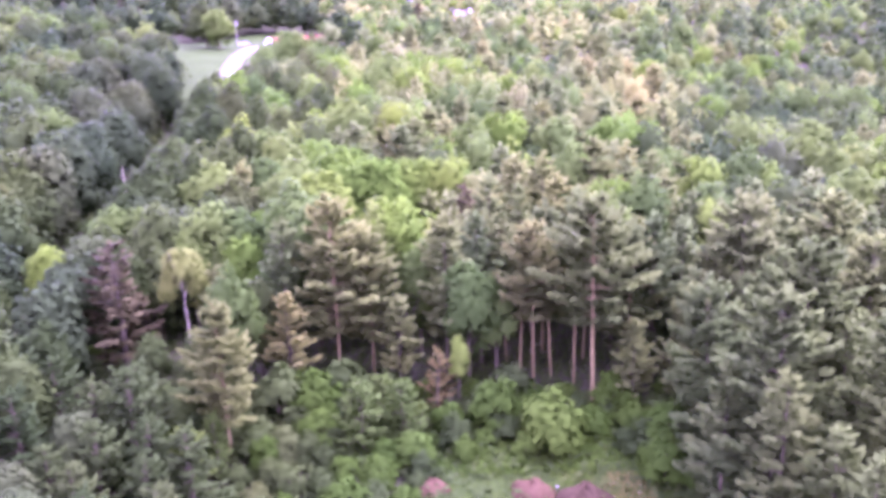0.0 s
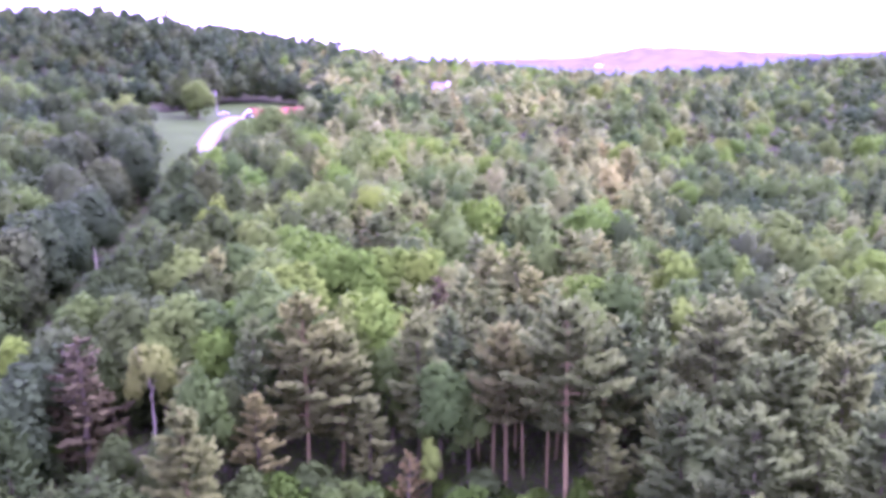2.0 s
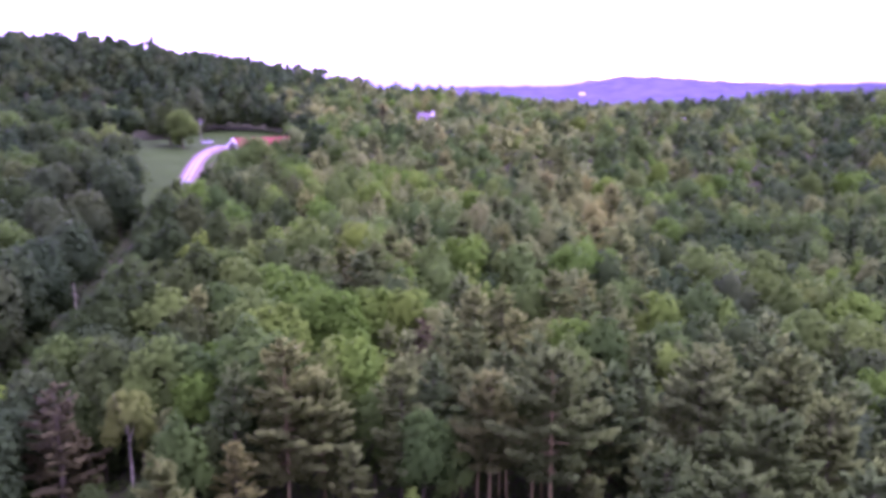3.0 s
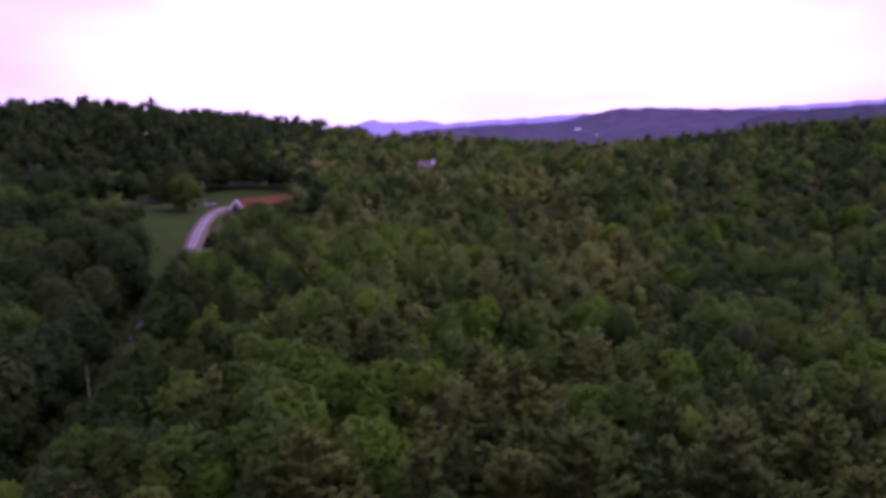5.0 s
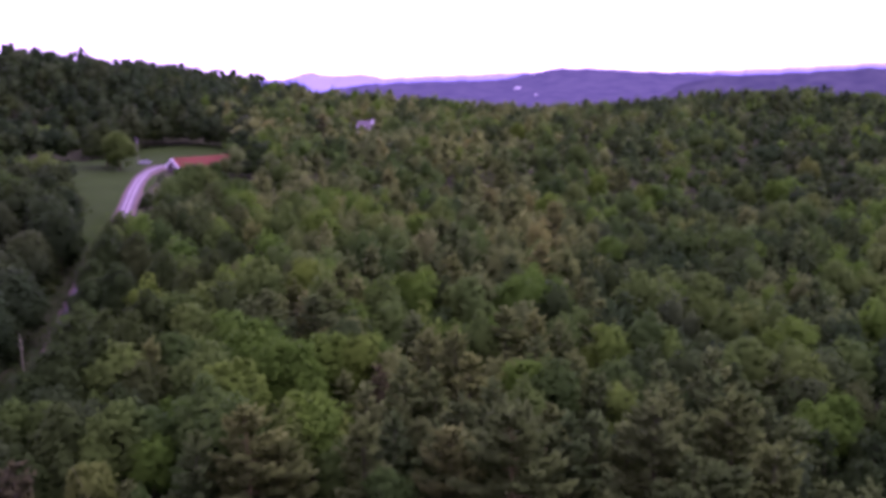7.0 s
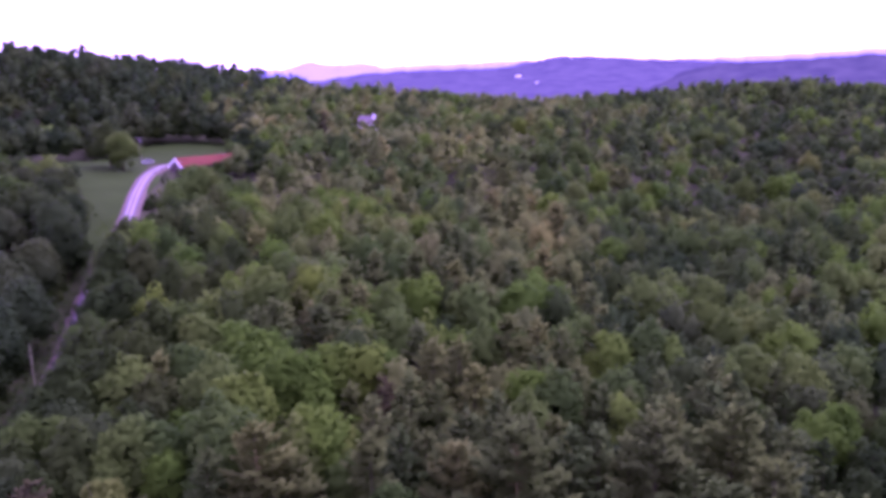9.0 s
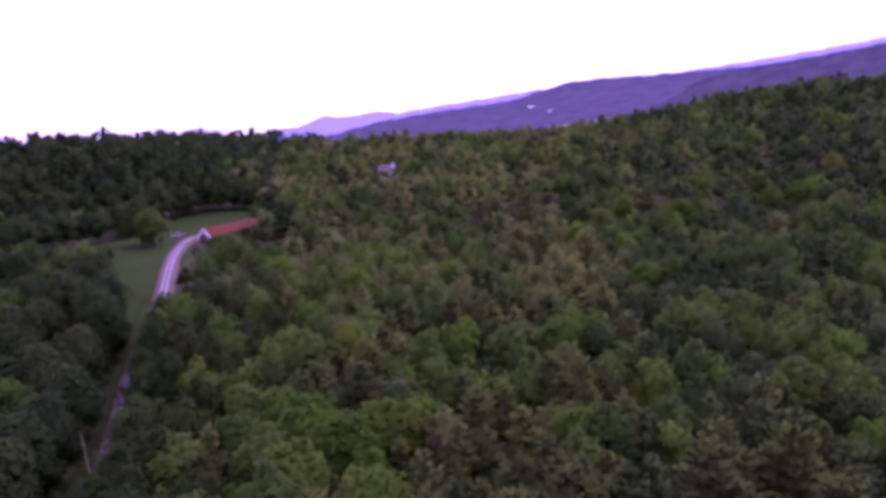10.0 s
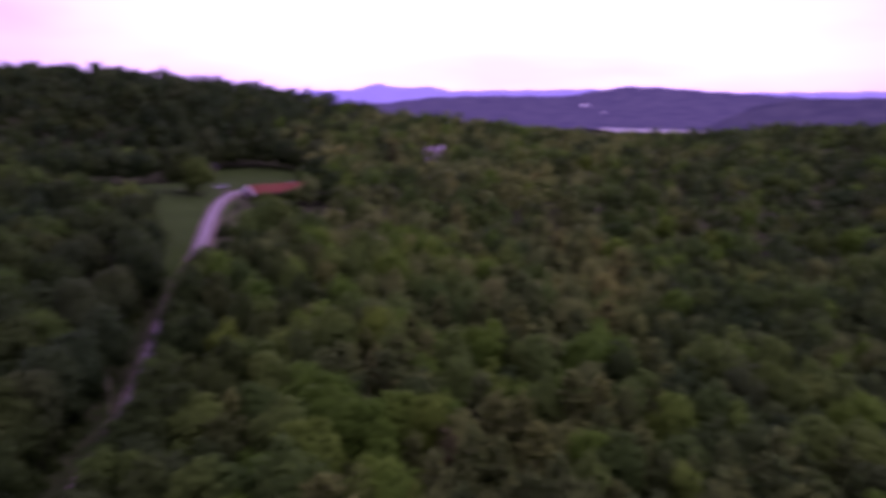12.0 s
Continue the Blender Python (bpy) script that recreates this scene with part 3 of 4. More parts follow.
BROADS = [
    broad_kind(18, 3.7, 1500, 0.66, LEAF, "leafy green tree with a billowing crown", 0.30, lobes=11),
    broad_kind(18, 3.1, 1200, 0.64, LEAF, "leafy green tree with a narrow crown", 0.28, lobes=9),
    broad_kind(18, 3.5, 1400, 0.66, LIME, "light yellow-green leafy tree with a rounded crown", 0.32, lobes=10),
    broad_kind(18, 2.5, 1500, 0.50, LEAF, "pale-stemmed birch with a light crown", 0.50, "birch_tree", PALE_BARK, 9, stem=0.42),
    broad_kind(18, 3.0, 1200, 0.64, LIME, "light green leafy tree with an uneven crown", 0.30, lobes=8),
    broad_kind(18, 4.0, 2000, 0.70, DIMMED_LEAF, "green leafy tree beside the gravel road, darkened as if shaded", 0.04, lobes=15),
    broad_kind(18, 2.6, 1500, 0.50, YELLOW, "vivid yellow-green young tree among darker crowns", 0.22, lobes=9),
    broad_kind(18, 3.6, 1600, 0.66, DEEP_DIMMED_LEAF, "deep green leafy tree with a full crown", 0.16, lobes=12),
]
DEAD_PINE = pine_kind(18, 0.15, 3.0, 3000, 0.5, DEAD, "dead pine with dry purple-brown needles", "dead_pine")
RUSTY_PINE = pine_kind(10, 0.10, 2.2, 1200, 0.42, RUST, "small pine with rusty brown needles", "rusty_pine")
SHRUBS = [
    broad_kind(5, 2.3, 700, 0.46, BUSH, "leafy green shrub at the clearing's edge", -0.2, "shrub", None, 8),
    broad_kind(5, 2.3, 700, 0.46, BUSH, "bright green shrub at the clearing's edge", -0.2, "shrub", None, 7),
    pine_kind(7, 0.02, 2.0, 2600, 0.36, LEAF, "dense soft green young conifer", "young_conifer", gap=0.45, radius=0.07),
    broad_kind(5, 2.3, 600, 0.48, DEEP_DIMMED_LEAF, "deep green leafy shrub under the trees", -0.2, "shrub", None, 7),
]
for kind in SHRUBS:
    tagged(kind, "", "shrub", "shrubs round the clearing")
PROTOTYPES = PINES + BROADS + SHRUBS + [DEAD_PINE, RUSTY_PINE]
TALL = {kind: h for kind, h in zip(PROTOTYPES, [22] * 8 + [12, 22] + [18] * len(BROADS) + [5, 5, 7, 5] + [18, 10])}
taken, used = [], set()


def canopy(x, y):
    """How high the woods grow here; young growth stands before the barn, the house and the upper road."""
    high = 20.5 if (x < -100 and y > 400) else 19.0 if (x < -60 and y > 380) else 17.0 if x > 45 else 19.0 if x > -30 else 16.0 if x > -70 else 15.0
    if -92 < x < -46 and 262 < y < 312:
        high = min(high, 5.5)
    if -92 < x < -66 and 228 < y < 306:
        high = min(high, 4.5)
    if 195 < y < 300 and -0.345 < (x + 1.6) / (y - 2.8) < -0.272:
        high = min(high, max(3.0, 0.24 * (261 - y)))
    if x < -84 and 236 < y < 335 and 0.588 * (y - 307) < 0.809 * (x + 127):
        high = min(high, max(6.5, 0.21 * (331 - y)))
    if y > 400 and 0.15 < x / y < 0.31:
        high = min(high, 16.75)
    if 246 < x < 286 and 392 < y < 428:
        high = min(high, 8.0)
    if -42 < x < -29 and 385 < y < 426:
        high = min(high, 12.0)
    if -26 < x < -10 and 395 < y < 494:
        high = min(high, 13.6 if y > 450 else 12.6 if y > 430 else 14.0)
    return high


def stand(kind, x, y, height, wide=1.0, sink=0.1):
    """Stands a tree of the kind at a place, as high as told."""
    s = (height + sink) / TALL[kind]
    m = pose(x, y, float(land(x, y)) - sink, rng.normal() * 1.2, rng.normal() * 1.2, rng.uniform(0, 360))
    if kind in used:
        ob = copy_thing(kind, m)
    else:
        ob = kind
        ob.matrix_basis = m
        used.add(kind)
    ob.scale = (s * wide, s * wide, s)
    taken.append((x, y))
    return ob


# the trees that stand out round the clearing: kind, x, y, height, width
HEROES = [
    (PINES[1], 10.4, 88.5, 24.5, 1.05), (PINES[2], 23.4, 68, 21.6, 1.15), (PINES[3], 19.6, 75, 20.0, 1.0), (PINES[3], 28.2, 77, 23.5, 1.15),
    (PINES[2], 32, 64, 23.2, 1.05), (PINES[3], 26.9, 92.5, 23.4, 1.1), (PINES[3], 37.1, 95, 23.0, 1.1), (PINES[0], -18.6, 93.6, 22.3, 1.1),
    (PINES[0], -14.8, 95, 18.0, 1.15), (PINES[0], -26.2, 75, 16.7, 1.1), (PINES[8], -33.6, 71, 11.4, 1.1), (PINES[1], 4.1, 93.6, 20.3, 0.85),
    (PINES[1], 6.2, 95.6, 18.5, 0.8), (PINES[1], 8.7, 93.2, 18.7, 0.8), (PINES[1], 2.6, 94.5, 19.2, 0.8), (PINES[0], 5.6, 103, 19.5, 0.95),
    (PINES[0], 10.5, 101, 20.5, 0.95), (PINES[0], 1.0, 100.5, 18.0, 0.9), (BROADS[0], -3.4, 92.7, 15.2, 0.95), (BROADS[1], -0.1, 94.2, 13.0, 1.1),
    (BROADS[3], -35.7, 92.2, 15.4, 1.1), (DEAD_PINE, -42.0, 89, 16.5, 1.7), (BROADS[2], -54.4, 97.6, 12.0, 0.95), (BROADS[4], -31.6, 102, 14.2, 1.1),
    (BROADS[0], -37.5, 101, 13.5, 1.0), (BROADS[7], -54.5, 84, 10.0, 1.4), (PINES[8], -41.8, 66, 11.0, 1.1), (PINES[8], -42, 74, 10.5, 1.1),
    (PINES[0], 15.4, 95, 19.5, 0.95), (RUSTY_PINE, -6.7, 87, 7.4, 1.2), (PINES[4], -11.1, 90.6, 12.0, 1.3), (BROADS[6], -4.4, 88.6, 8.1, 1.0),
    (BROADS[7], -60, 92, 11, 1.2), (PINES[3], 37, 84, 21.5, 1.1), (PINES[2], 40, 73, 22, 1.0), (BROADS[7], -26.8, 90, 12.5, 0.95), (BROADS[7], -41.5, 99, 12, 1.0),
    (PINES[3], 20, 86, 16, 0.9), (PINES[8], -48, 76, 11, 1.1), (BROADS[0], -9.5, 99, 15.0, 0.9), (PINES[6], -22.6, 87, 13.0, 1.2), (PINES[6], 14.6, 87, 11.5, 1.2),
    (BROADS[6], -9.0, 105.6, 15.3, 0.9), (BROADS[7], -31, 83, 9.5, 1.2), (BROADS[7], -47, 82, 9.5, 1.2), (BROADS[7], -37, 84, 8.0, 1.2),
]
for hero in HEROES:
    stand(*hero)
for kind, x, y, h, w in [(SHRUBS[2], -13.5, 77, 7.9, 1.2), (SHRUBS[2], -9.6, 79, 7.1, 1.2), (SHRUBS[2], -28.4, 69.5, 6.3, 1.2), (SHRUBS[3], -16.5, 86, 6.0, 1.1), (SHRUBS[3], 1.5, 88, 5.5, 1.1), (SHRUBS[3], -23, 82, 6.5, 1.1), (SHRUBS[3], -33, 78, 6, 1.1), (SHRUBS[2], -12, 81, 6.8, 1.1), (SHRUBS[1], 5.2, 79.5, 6.6, 1.15), (SHRUBS[0], -19.4, 83, 6, 1.0), (SHRUBS[0], -0.2, 83, 6, 1.0), (SHRUBS[1], -18, 78, 4.5, 1.0), (SHRUBS[1], -22.5, 74, 3.5, 1.0), (SHRUBS[0], -30, 73, 4.5, 1.0), (SHRUBS[2], -26.5, 72, 6.5, 0.7), (SHRUBS[1], -3.4, 77, 2.8, 1.0), (SHRUBS[0], 9.6, 82, 3.8, 1.1), (SHRUBS[1], 2.6, 77.5, 3.2, 1.0), (SHRUBS[0], 15.5, 74, 5, 0.9), (SHRUBS[0], 17, 79, 6, 0.9), (SHRUBS[0], -11, 75.5, 3, 1.1), (SHRUBS[1], -14.5, 72, 3, 1.1), (SHRUBS[0], 12.5, 87, 5, 1.0)]:
    stand(kind, x, y, h, w)

# crowns that can be told apart across the woods, kind by kind: x, y
LEAFY = [(-60, 177), (-54, 178), (-47, 169), (-53, 159), (-40, 160), (-37, 171), (-44, 144), (-43, 135), (-29, 120), (-37, 118), (-50, 131), (-45, 124), (-49, 119), (-26, 105), (-22, 100), (-15, 103), (-37, 110), (-43, 104), (-27, 157), (-38, 189), (-34, 161), (-5, 153), (11, 155), (11, 137), (-10, 108), (15, 110), (19, 114), (2, 99), (-11, 100), (40, 138), (44, 161), (48, 159), (55, 154), (57, 147), (60, 168), (64, 145), (90, 172), (48, 126), (54, 130), (59, 121)]
FAR_LEAFY = [(-62, 450), (-52, 465), (-30, 468), (-2, 446), (-37, 283), (-56, 392), (-28, 219), (30, 350), (44, 435), (69, 401), (74, 354), (62, 352), (47, 346), (52, 308), (70, 264), (60, 259), (57, 278), (56, 227), (82, 205), (118, 290), (130, 266), (60, 212), (71, 209), (162, 336)]
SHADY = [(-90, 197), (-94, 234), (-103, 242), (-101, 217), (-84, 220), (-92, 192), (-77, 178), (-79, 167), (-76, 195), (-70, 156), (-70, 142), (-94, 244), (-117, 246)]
LIGHT = [(-35, 142), (-28, 135), (-24, 127), (-22, 132), (-35, 130), (-42, 122), (-19, 122), (-16, 123), (-24, 113), (-32, 105), (-36, 104), (-19, 165), (0, 157), (-7, 128), (-12, 128), (-14, 123), (20, 158), (17, 118), (-13, 106), (32, 134), (64, 138), (58, 110), (53, 106), (10, 363), (-19, 206), (5, 215), (62, 443), (71, 305), (80, 282), (85, 281), (43, 252), (104, 318), (129, 289), (124, 236), (50, 208)]
OLIVE = [(-38, 127), (-22, 114), (-23, 143), (-17, 144), (-14, 149), (-25, 140), (-12, 163), (-9, 155), (-15, 140), (1, 138), (3, 129), (15, 158), (21, 173), (21, 139), (16, 137), (7, 128), (8, 119), (5, 102), (-6, 95), (20, 115), (10, 169), (9, 182), (2, 177), (-7, 177), (29, 181), (24, 120), (33, 146), (37, 94)]
FAR_OLIVE = [(-17, 317), (-27, 291), (-51, 265), (-40, 257), (-10, 251), (-12, 213), (-1, 236), (9, 211), (12, 199), (-3, 279), (13, 254), (23, 272), (12, 324), (-9, 319), (37, 307), (82, 314), (36, 262), (26, 254), (22, 229), (31, 241), (42, 231), (49, 236), (112, 305)]
GREY = [(-20, 94), (-24, 92), (-1, 114), (3, 113), (-6, 107), (10, 107), (12, 106), (19, 124), (-2, 99), (3, 94), (8, 98), (11, 99), (14, 102), (25, 135), (34, 176), (25, 113), (35, 159), (67, 162), (78, 159), (71, 149), (43, 119), (35, 115), (31, 108), (33, 105), (40, 109), (42, 105), (53, 120), (45, 103), (22, 100), (25, 98), (27, 95), (32, 96), (39, 100), (44, 97), (47, 98), (30, 88), (18, 96), (74, 238), (85, 252), (78, 220), (86, 225), (85, 194), (94, 206), (120, 238), (95, 196)]
VIVID = [(28, 111), (43, 134), (-45, 310), (-17, 229), (-33, 222)]
BROWN_DEAD = [(-32, 194), (-4, 118), (-26, 227)]


def crowded(x, y, gap):
    return any((x - a) ** 2 + (y - b) ** 2 < gap * gap for a, b in taken)


for some, kinds, wide, high, gap in (
    (VIVID, [BROADS[6]], 0.85, 0.93, 0), (BROWN_DEAD, [DEAD_PINE], 1.1, 0.92, 0), (LEAFY, [BROADS[0], BROADS[1]], 1.0, 1.0, 2.8), (FAR_LEAFY, [BROADS[0], BROADS[1]], 1.15, 1.0, 2.8),
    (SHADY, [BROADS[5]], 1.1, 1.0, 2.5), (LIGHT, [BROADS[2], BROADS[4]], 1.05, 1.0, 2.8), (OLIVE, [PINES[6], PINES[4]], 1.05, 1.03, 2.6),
    (FAR_OLIVE, [PINES[6], PINES[4]], 1.2, 1.03, 2.6), (GREY, [PINES[7], PINES[5]], 0.95, 1.03, 2.6),
):
    for i, (x, y) in enumerate(some):
        if not crowded(x, y, gap) and not (1 < x < 13 and 91 < y < 105):
            # darker kinds to the left put the lens's dim corner into the crowns
            kind = BROADS[0] if some is LIGHT and x < -30 else BROADS[7] if some is LEAFY and x < -36 else kinds[i % len(kinds)]
            stand(kind, x, y, canopy(x, y) * high * rng.uniform(0.95, 1.04), wide * rng.uniform(1.02, 1.22))


ROAD_LINE, _ = along(ROAD)


def meadow_here(x, y):
    """The meadow between the road and the trees on its far side, and the one behind the barn."""
    if 238 < y < 352 and -86 - (y - 238) * 0.36 < x < -76 - (y - 238) * 0.18:
        return True
    u, v = 0.588 * (x + 127) + 0.809 * (y - 307), 0.588 * (y - 307) - 0.809 * (x + 127)
    if (u / 42) ** 2 + (v / 16) ** 2 < 1:
        return True
    return ((x + 92) / 29) ** 2 + ((y - 384) / 44) ** 2 < 1


def open_ground(x, y, verge=4.6):
    """Whether no tree grows here: the clearing, the meadows, the road, the buildings' yards."""
    if ((x - 6) / 13) ** 2 + ((y - 66) / 16) ** 2 < 1 or meadow_here(x, y):
        return True
    if -104 < x < -62 and 296 < y < 346:
        return True
    if -90 < x < -58 and abs(y - 321 - (x + 81.7) * 1.11) < 13:
        return True
    if (abs(x + 17) < 9.5 and 484 < y < 512) or np.hypot(x - 281, y - 437) < 12:
        return True
    gap = np.hypot(ROAD_LINE[:, 0] - x, ROAD_LINE[:, 1] - y)
    return gap.min() < (verge + 3.2 if x < ROAD_LINE[gap.argmin(), 0] else verge)


def species(x, y):
    """What grows here: pines on the right and in the middle, leafy trees towards the road, dark ones beyond it. Darker
    kinds at the sides, lighter amid: lens falloff put into leaf colour.
    """
    side, p = x / (y + 12) + 0.09 * noise.noise((x / 14, y / 22, 7)) + rng.uniform(-0.05, 0.05), rng.uniform()
    drift, grove = noise.noise((x / 45, y / 70, 0)), noise.noise((x / 30, y / 45, 5))
    edge = -0.20 + (y - 400) * 0.0003 + 0.06 * noise.noise((x / 30, y / 60, 3))
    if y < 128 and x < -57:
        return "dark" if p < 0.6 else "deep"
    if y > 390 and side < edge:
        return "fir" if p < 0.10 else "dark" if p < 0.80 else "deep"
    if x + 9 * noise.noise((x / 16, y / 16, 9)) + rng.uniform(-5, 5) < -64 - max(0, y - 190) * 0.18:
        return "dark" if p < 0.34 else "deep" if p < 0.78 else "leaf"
    if y < 92 and x > 8:
        return "grey"
    if side > 0.2 and y > 105 and p > 0.70 - 0.5 * grove:
        return "lime" if rng.uniform() < 0.25 + 0.5 * grove else "leaf"
    # dark crowns on this side stand for the lens's dim right edge
    if side > 0.2:
        return "spruce" if p < (0.30 if side > 0.3 else 0.16) else "grey" if p < 0.42 + 0.4 * drift else "deep" if p < 0.74 else "dark" if p < 0.90 else "leaf"
    if side > -0.16:
        pine = 0.46 + 1.0 * drift
        # share of light crowns, raised so colour carries the lens's bright centre
        bright = 0.26 + 0.9 * grove if y < 260 else 0.12 + 0.5 * grove
        return "pine" if p < pine else "lime" if p > 1 - bright * (1 - max(0, pine)) else "deep" if p < pine + (0.20 if y > 230 else 0.08) else "leaf"
    if side < -0.3:
        return "deep" if p < 0.5 else "dark" if p < 0.66 else "leaf" if p < 0.95 else "pine"
    return ("deep" if p < 0.28 else "leaf") if p < 0.68 else "lime" if p < 0.82 else "pine"


stand(BROADS[0], -98.5, 314, 14.0, 1.45, 3.5)
stand(BROADS[7], -105, 321, 16.5, 1.4, 3.5)
stand(DEAD_PINE, -36.5, 430, 19.5, 1.1)
line, side = along(ROAD, 5.0)
for (x, y), (u, v) in zip(line, side):
    if 60 < y < 236 and not crowded(x + 6.0 * u, y + 6.0 * v, 3.5):
        stand(BROADS[((7, 7, 0, 1) if y > 104 else (5, 7, 7, 5))[int(rng.integers(0, 4))]], x + 6.0 * u, y + 6.0 * v, min(13.5, canopy(x + 6.0 * u, y + 6.0 * v)) * rng.uniform(0.8, 1.05), 1.15, 2.0)
    if 60 < y < 228:
        far = rng.uniform(8.5, 11.0)
        if not crowded(x - far * u, y - far * v, 5.2):
            stand(BROADS[(7, 5, 5, 7)[int(rng.integers(0, 4))]], x - far * u, y - far * v, rng.uniform(11.5, 17.0), rng.uniform(1.0, 1.35), 3.0)
        if rng.uniform() < 0.5:
            stand(SHRUBS[3], x - 6.4 * u, y - 6.4 * v, rng.uniform(1.5, 3.2), 1.2)

for x, y, h in ((-63.5, 243, 14.6), (-58.8, 246, 18.3), (-55.0, 248, 18.5), (-51.4, 250, 18.2), (-46.0, 249, 15.5), (-61.5, 236, 15), (-42, 244, 16)):
    stand(BROADS[int(rng.integers(0, 2))], x, y, h, 1.1, 2.0)

KINDS = {"dark": [BROADS[5]], "fir": [BROADS[5]], "leaf": [BROADS[0], BROADS[1]], "deep": [BROADS[7]], "lime": [BROADS[2], BROADS[4]], "pine": [PINES[6], PINES[4]], "grey": [PINES[7], PINES[5]], "spruce": [PINES[9]]}
many = 0
for _ in range(9000):
    y = 42 + 80 * rng.uniform() ** 0.7
    x = rng.uniform(-0.66, 0.66) * (y + 12)
    if (y < 62 and abs(x) < 24) or (y < 86 and -24 < x < 18) or (y < 97 and -26 < x < -8) or (y < 105 and 1 < x < 13) or open_ground(x, y) or crowded(x, y, 3.6 if y < 88 and x < -18 else 4.3):
        continue
    # front-left stands get dark kinds, colouring in the lens's dim corner
    kind = KINDS[species(x, y)] if (y > 90 and x > -48) or y > 104 or x > -18 else [PINES[8] if y < 84 else BROADS[1]] if x > -32 else ([BROADS[5]], [PINES[8]], [PINES[8]])[int(rng.integers(0, 3))]
    height = 5 if 78 < y < 96 and -52 < x < -32 else 10 if y < 85 and x < -20 else canopy(x, y) * 0.92
    stand(kind[many % len(kind)], x, y, height * rng.uniform(0.8, 1.0), rng.uniform(1.0, 1.2))
    many += 1

# undergrowth along the edges of the wood and the road
for _ in range(1000):
    if rng.uniform() < 0.6:
        x, y = rng.uniform(-34, 24), rng.uniform(64, 90)
    else:
        i = rng.integers(0, len(ROAD_LINE) - 30)
        x, y = ROAD_LINE[i] + rng.normal(size=2) * 6
    if open_ground(x, y, 4.2) or crowded(x, y, 2.0 if y < 92 else 2.4) or y < 62 or y > 296:
        continue
    p = rng.uniform()
    stand(SHRUBS[3] if p < 0.5 or x < -14 and p < 0.85 else SHRUBS[0] if p < 0.85 else SHRUBS[1], x, y, rng.uniform(1.8, 4.0), rng.uniform(0.9, 1.3))


# ---- the woods beyond, each kind of tree joined into one ----
def joined(name, crowns, mat, spots, label):
    """Crowns at spots (x, y, height, width), joined into one mesh."""
    verts, faces, shades, softs, start = [], [], [], [], 0
    spots = np.array(spots)
    for (x, y, h, w), z in zip(spots, land(spots[:, 0], spots[:, 1])):
        v, f, soft = crowns[rng.integers(len(crowns))]
        a = rng.uniform(0, 6.28)
        c, s = math.cos(a), math.sin(a)
        verts.append(np.stack([w * (c * v[:, 0] - s * v[:, 1]) + x, w * (s * v[:, 0] + c * v[:, 1]) + y, h * v[:, 2] + z], 1))
        faces.append(f + start)
        softs.append(np.stack([c * soft[:, 0] - s * soft[:, 1], s * soft[:, 0] + c * soft[:, 1], soft[:, 2]], 1))
        shades.append(np.full(len(v), rng.uniform()))
        start += len(v)
    me = mesh_of(name, np.concatenate(verts), np.concatenate(faces), np.concatenate(shades), True, np.concatenate(softs))
    return tagged(place_mesh(name, me, mat), label, "woods", kind="stuff")


def unit_broad(count, size, n, lobes, low):
    return [broad_crown(1.0, 0.235, count, size, lobes, low, 1.08, 0.3, 1.2 if lobes > 5 else 0) for _ in range(n)]


def unit_pine(count, size, n, tight):
    made = []
    for _ in range(n):
        limbs = [(z / 20, a, out / 20, rise / 20) for z, a, out, rise in pine_limbs(20, 0.30, 4.6, 1.4)]
        made.append(pine_crown(limbs, 1.0, count, size, 0.8, tight))
    return made


spots = {}
taken_far = [(a, b) for a, b in taken if b > 105]
for lo, hi, gap, tries in ((118, 262, 5.2, 18000), (258, 700, 9.0, 40000)):
    cell, grid = 1.35 * gap, {}
    for a, b in taken_far:
        grid.setdefault((int(a // cell), int(b // cell)), []).append((a, b))
    for _ in range(tries):
        y = math.sqrt(rng.uniform(lo * lo, hi * hi))
        x = rng.uniform(-0.64, 0.64) * (y + 12)
        i, j = int(x // cell), int(y // cell)
        roomy = 1.3 if y < 262 and x < -64 - max(0, y - 190) * 0.18 else 1.0
        if any((x - a) ** 2 + (y - b) ** 2 < (roomy * gap) ** 2 for u in (-1, 0, 1) for v in (-1, 0, 1) for a, b in grid.get((i + u, j + v), ())):
            continue
        if open_ground(x, y):
            continue
        grid.setdefault((i, j), []).append((x, y))
        kind = species(x, y)
        h = canopy(x, y) * rng.uniform(0.76, 1.05) * (1.05 if kind == "fir" else 1.0)
        spots.setdefault((kind, lo), []).append((x, y, h, min(15.5 if lo < 200 else 24.0, 1.35 * h) * roomy * rng.uniform(0.78, 1.22)))

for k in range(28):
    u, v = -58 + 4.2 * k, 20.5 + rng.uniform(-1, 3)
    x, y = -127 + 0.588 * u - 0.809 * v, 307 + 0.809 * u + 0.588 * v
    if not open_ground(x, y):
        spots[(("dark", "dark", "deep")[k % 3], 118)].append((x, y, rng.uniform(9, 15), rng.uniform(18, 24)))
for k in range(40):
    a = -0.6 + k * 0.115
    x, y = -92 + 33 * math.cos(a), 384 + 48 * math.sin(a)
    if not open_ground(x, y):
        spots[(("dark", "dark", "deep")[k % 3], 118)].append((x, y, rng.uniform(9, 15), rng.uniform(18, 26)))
for k in range(24):
    x, y = -76.5 + 1.3 * k + rng.normal() * 0.7, 312 + 1.1 * k + rng.normal() * 0.9
    spots[(("deep", "leaf", "leaf")[k % 3], 118)].append((x, y, rng.uniform(3.4, 4.8) + (1.2 if k in (8, 9) else 0), rng.uniform(11, 15)))
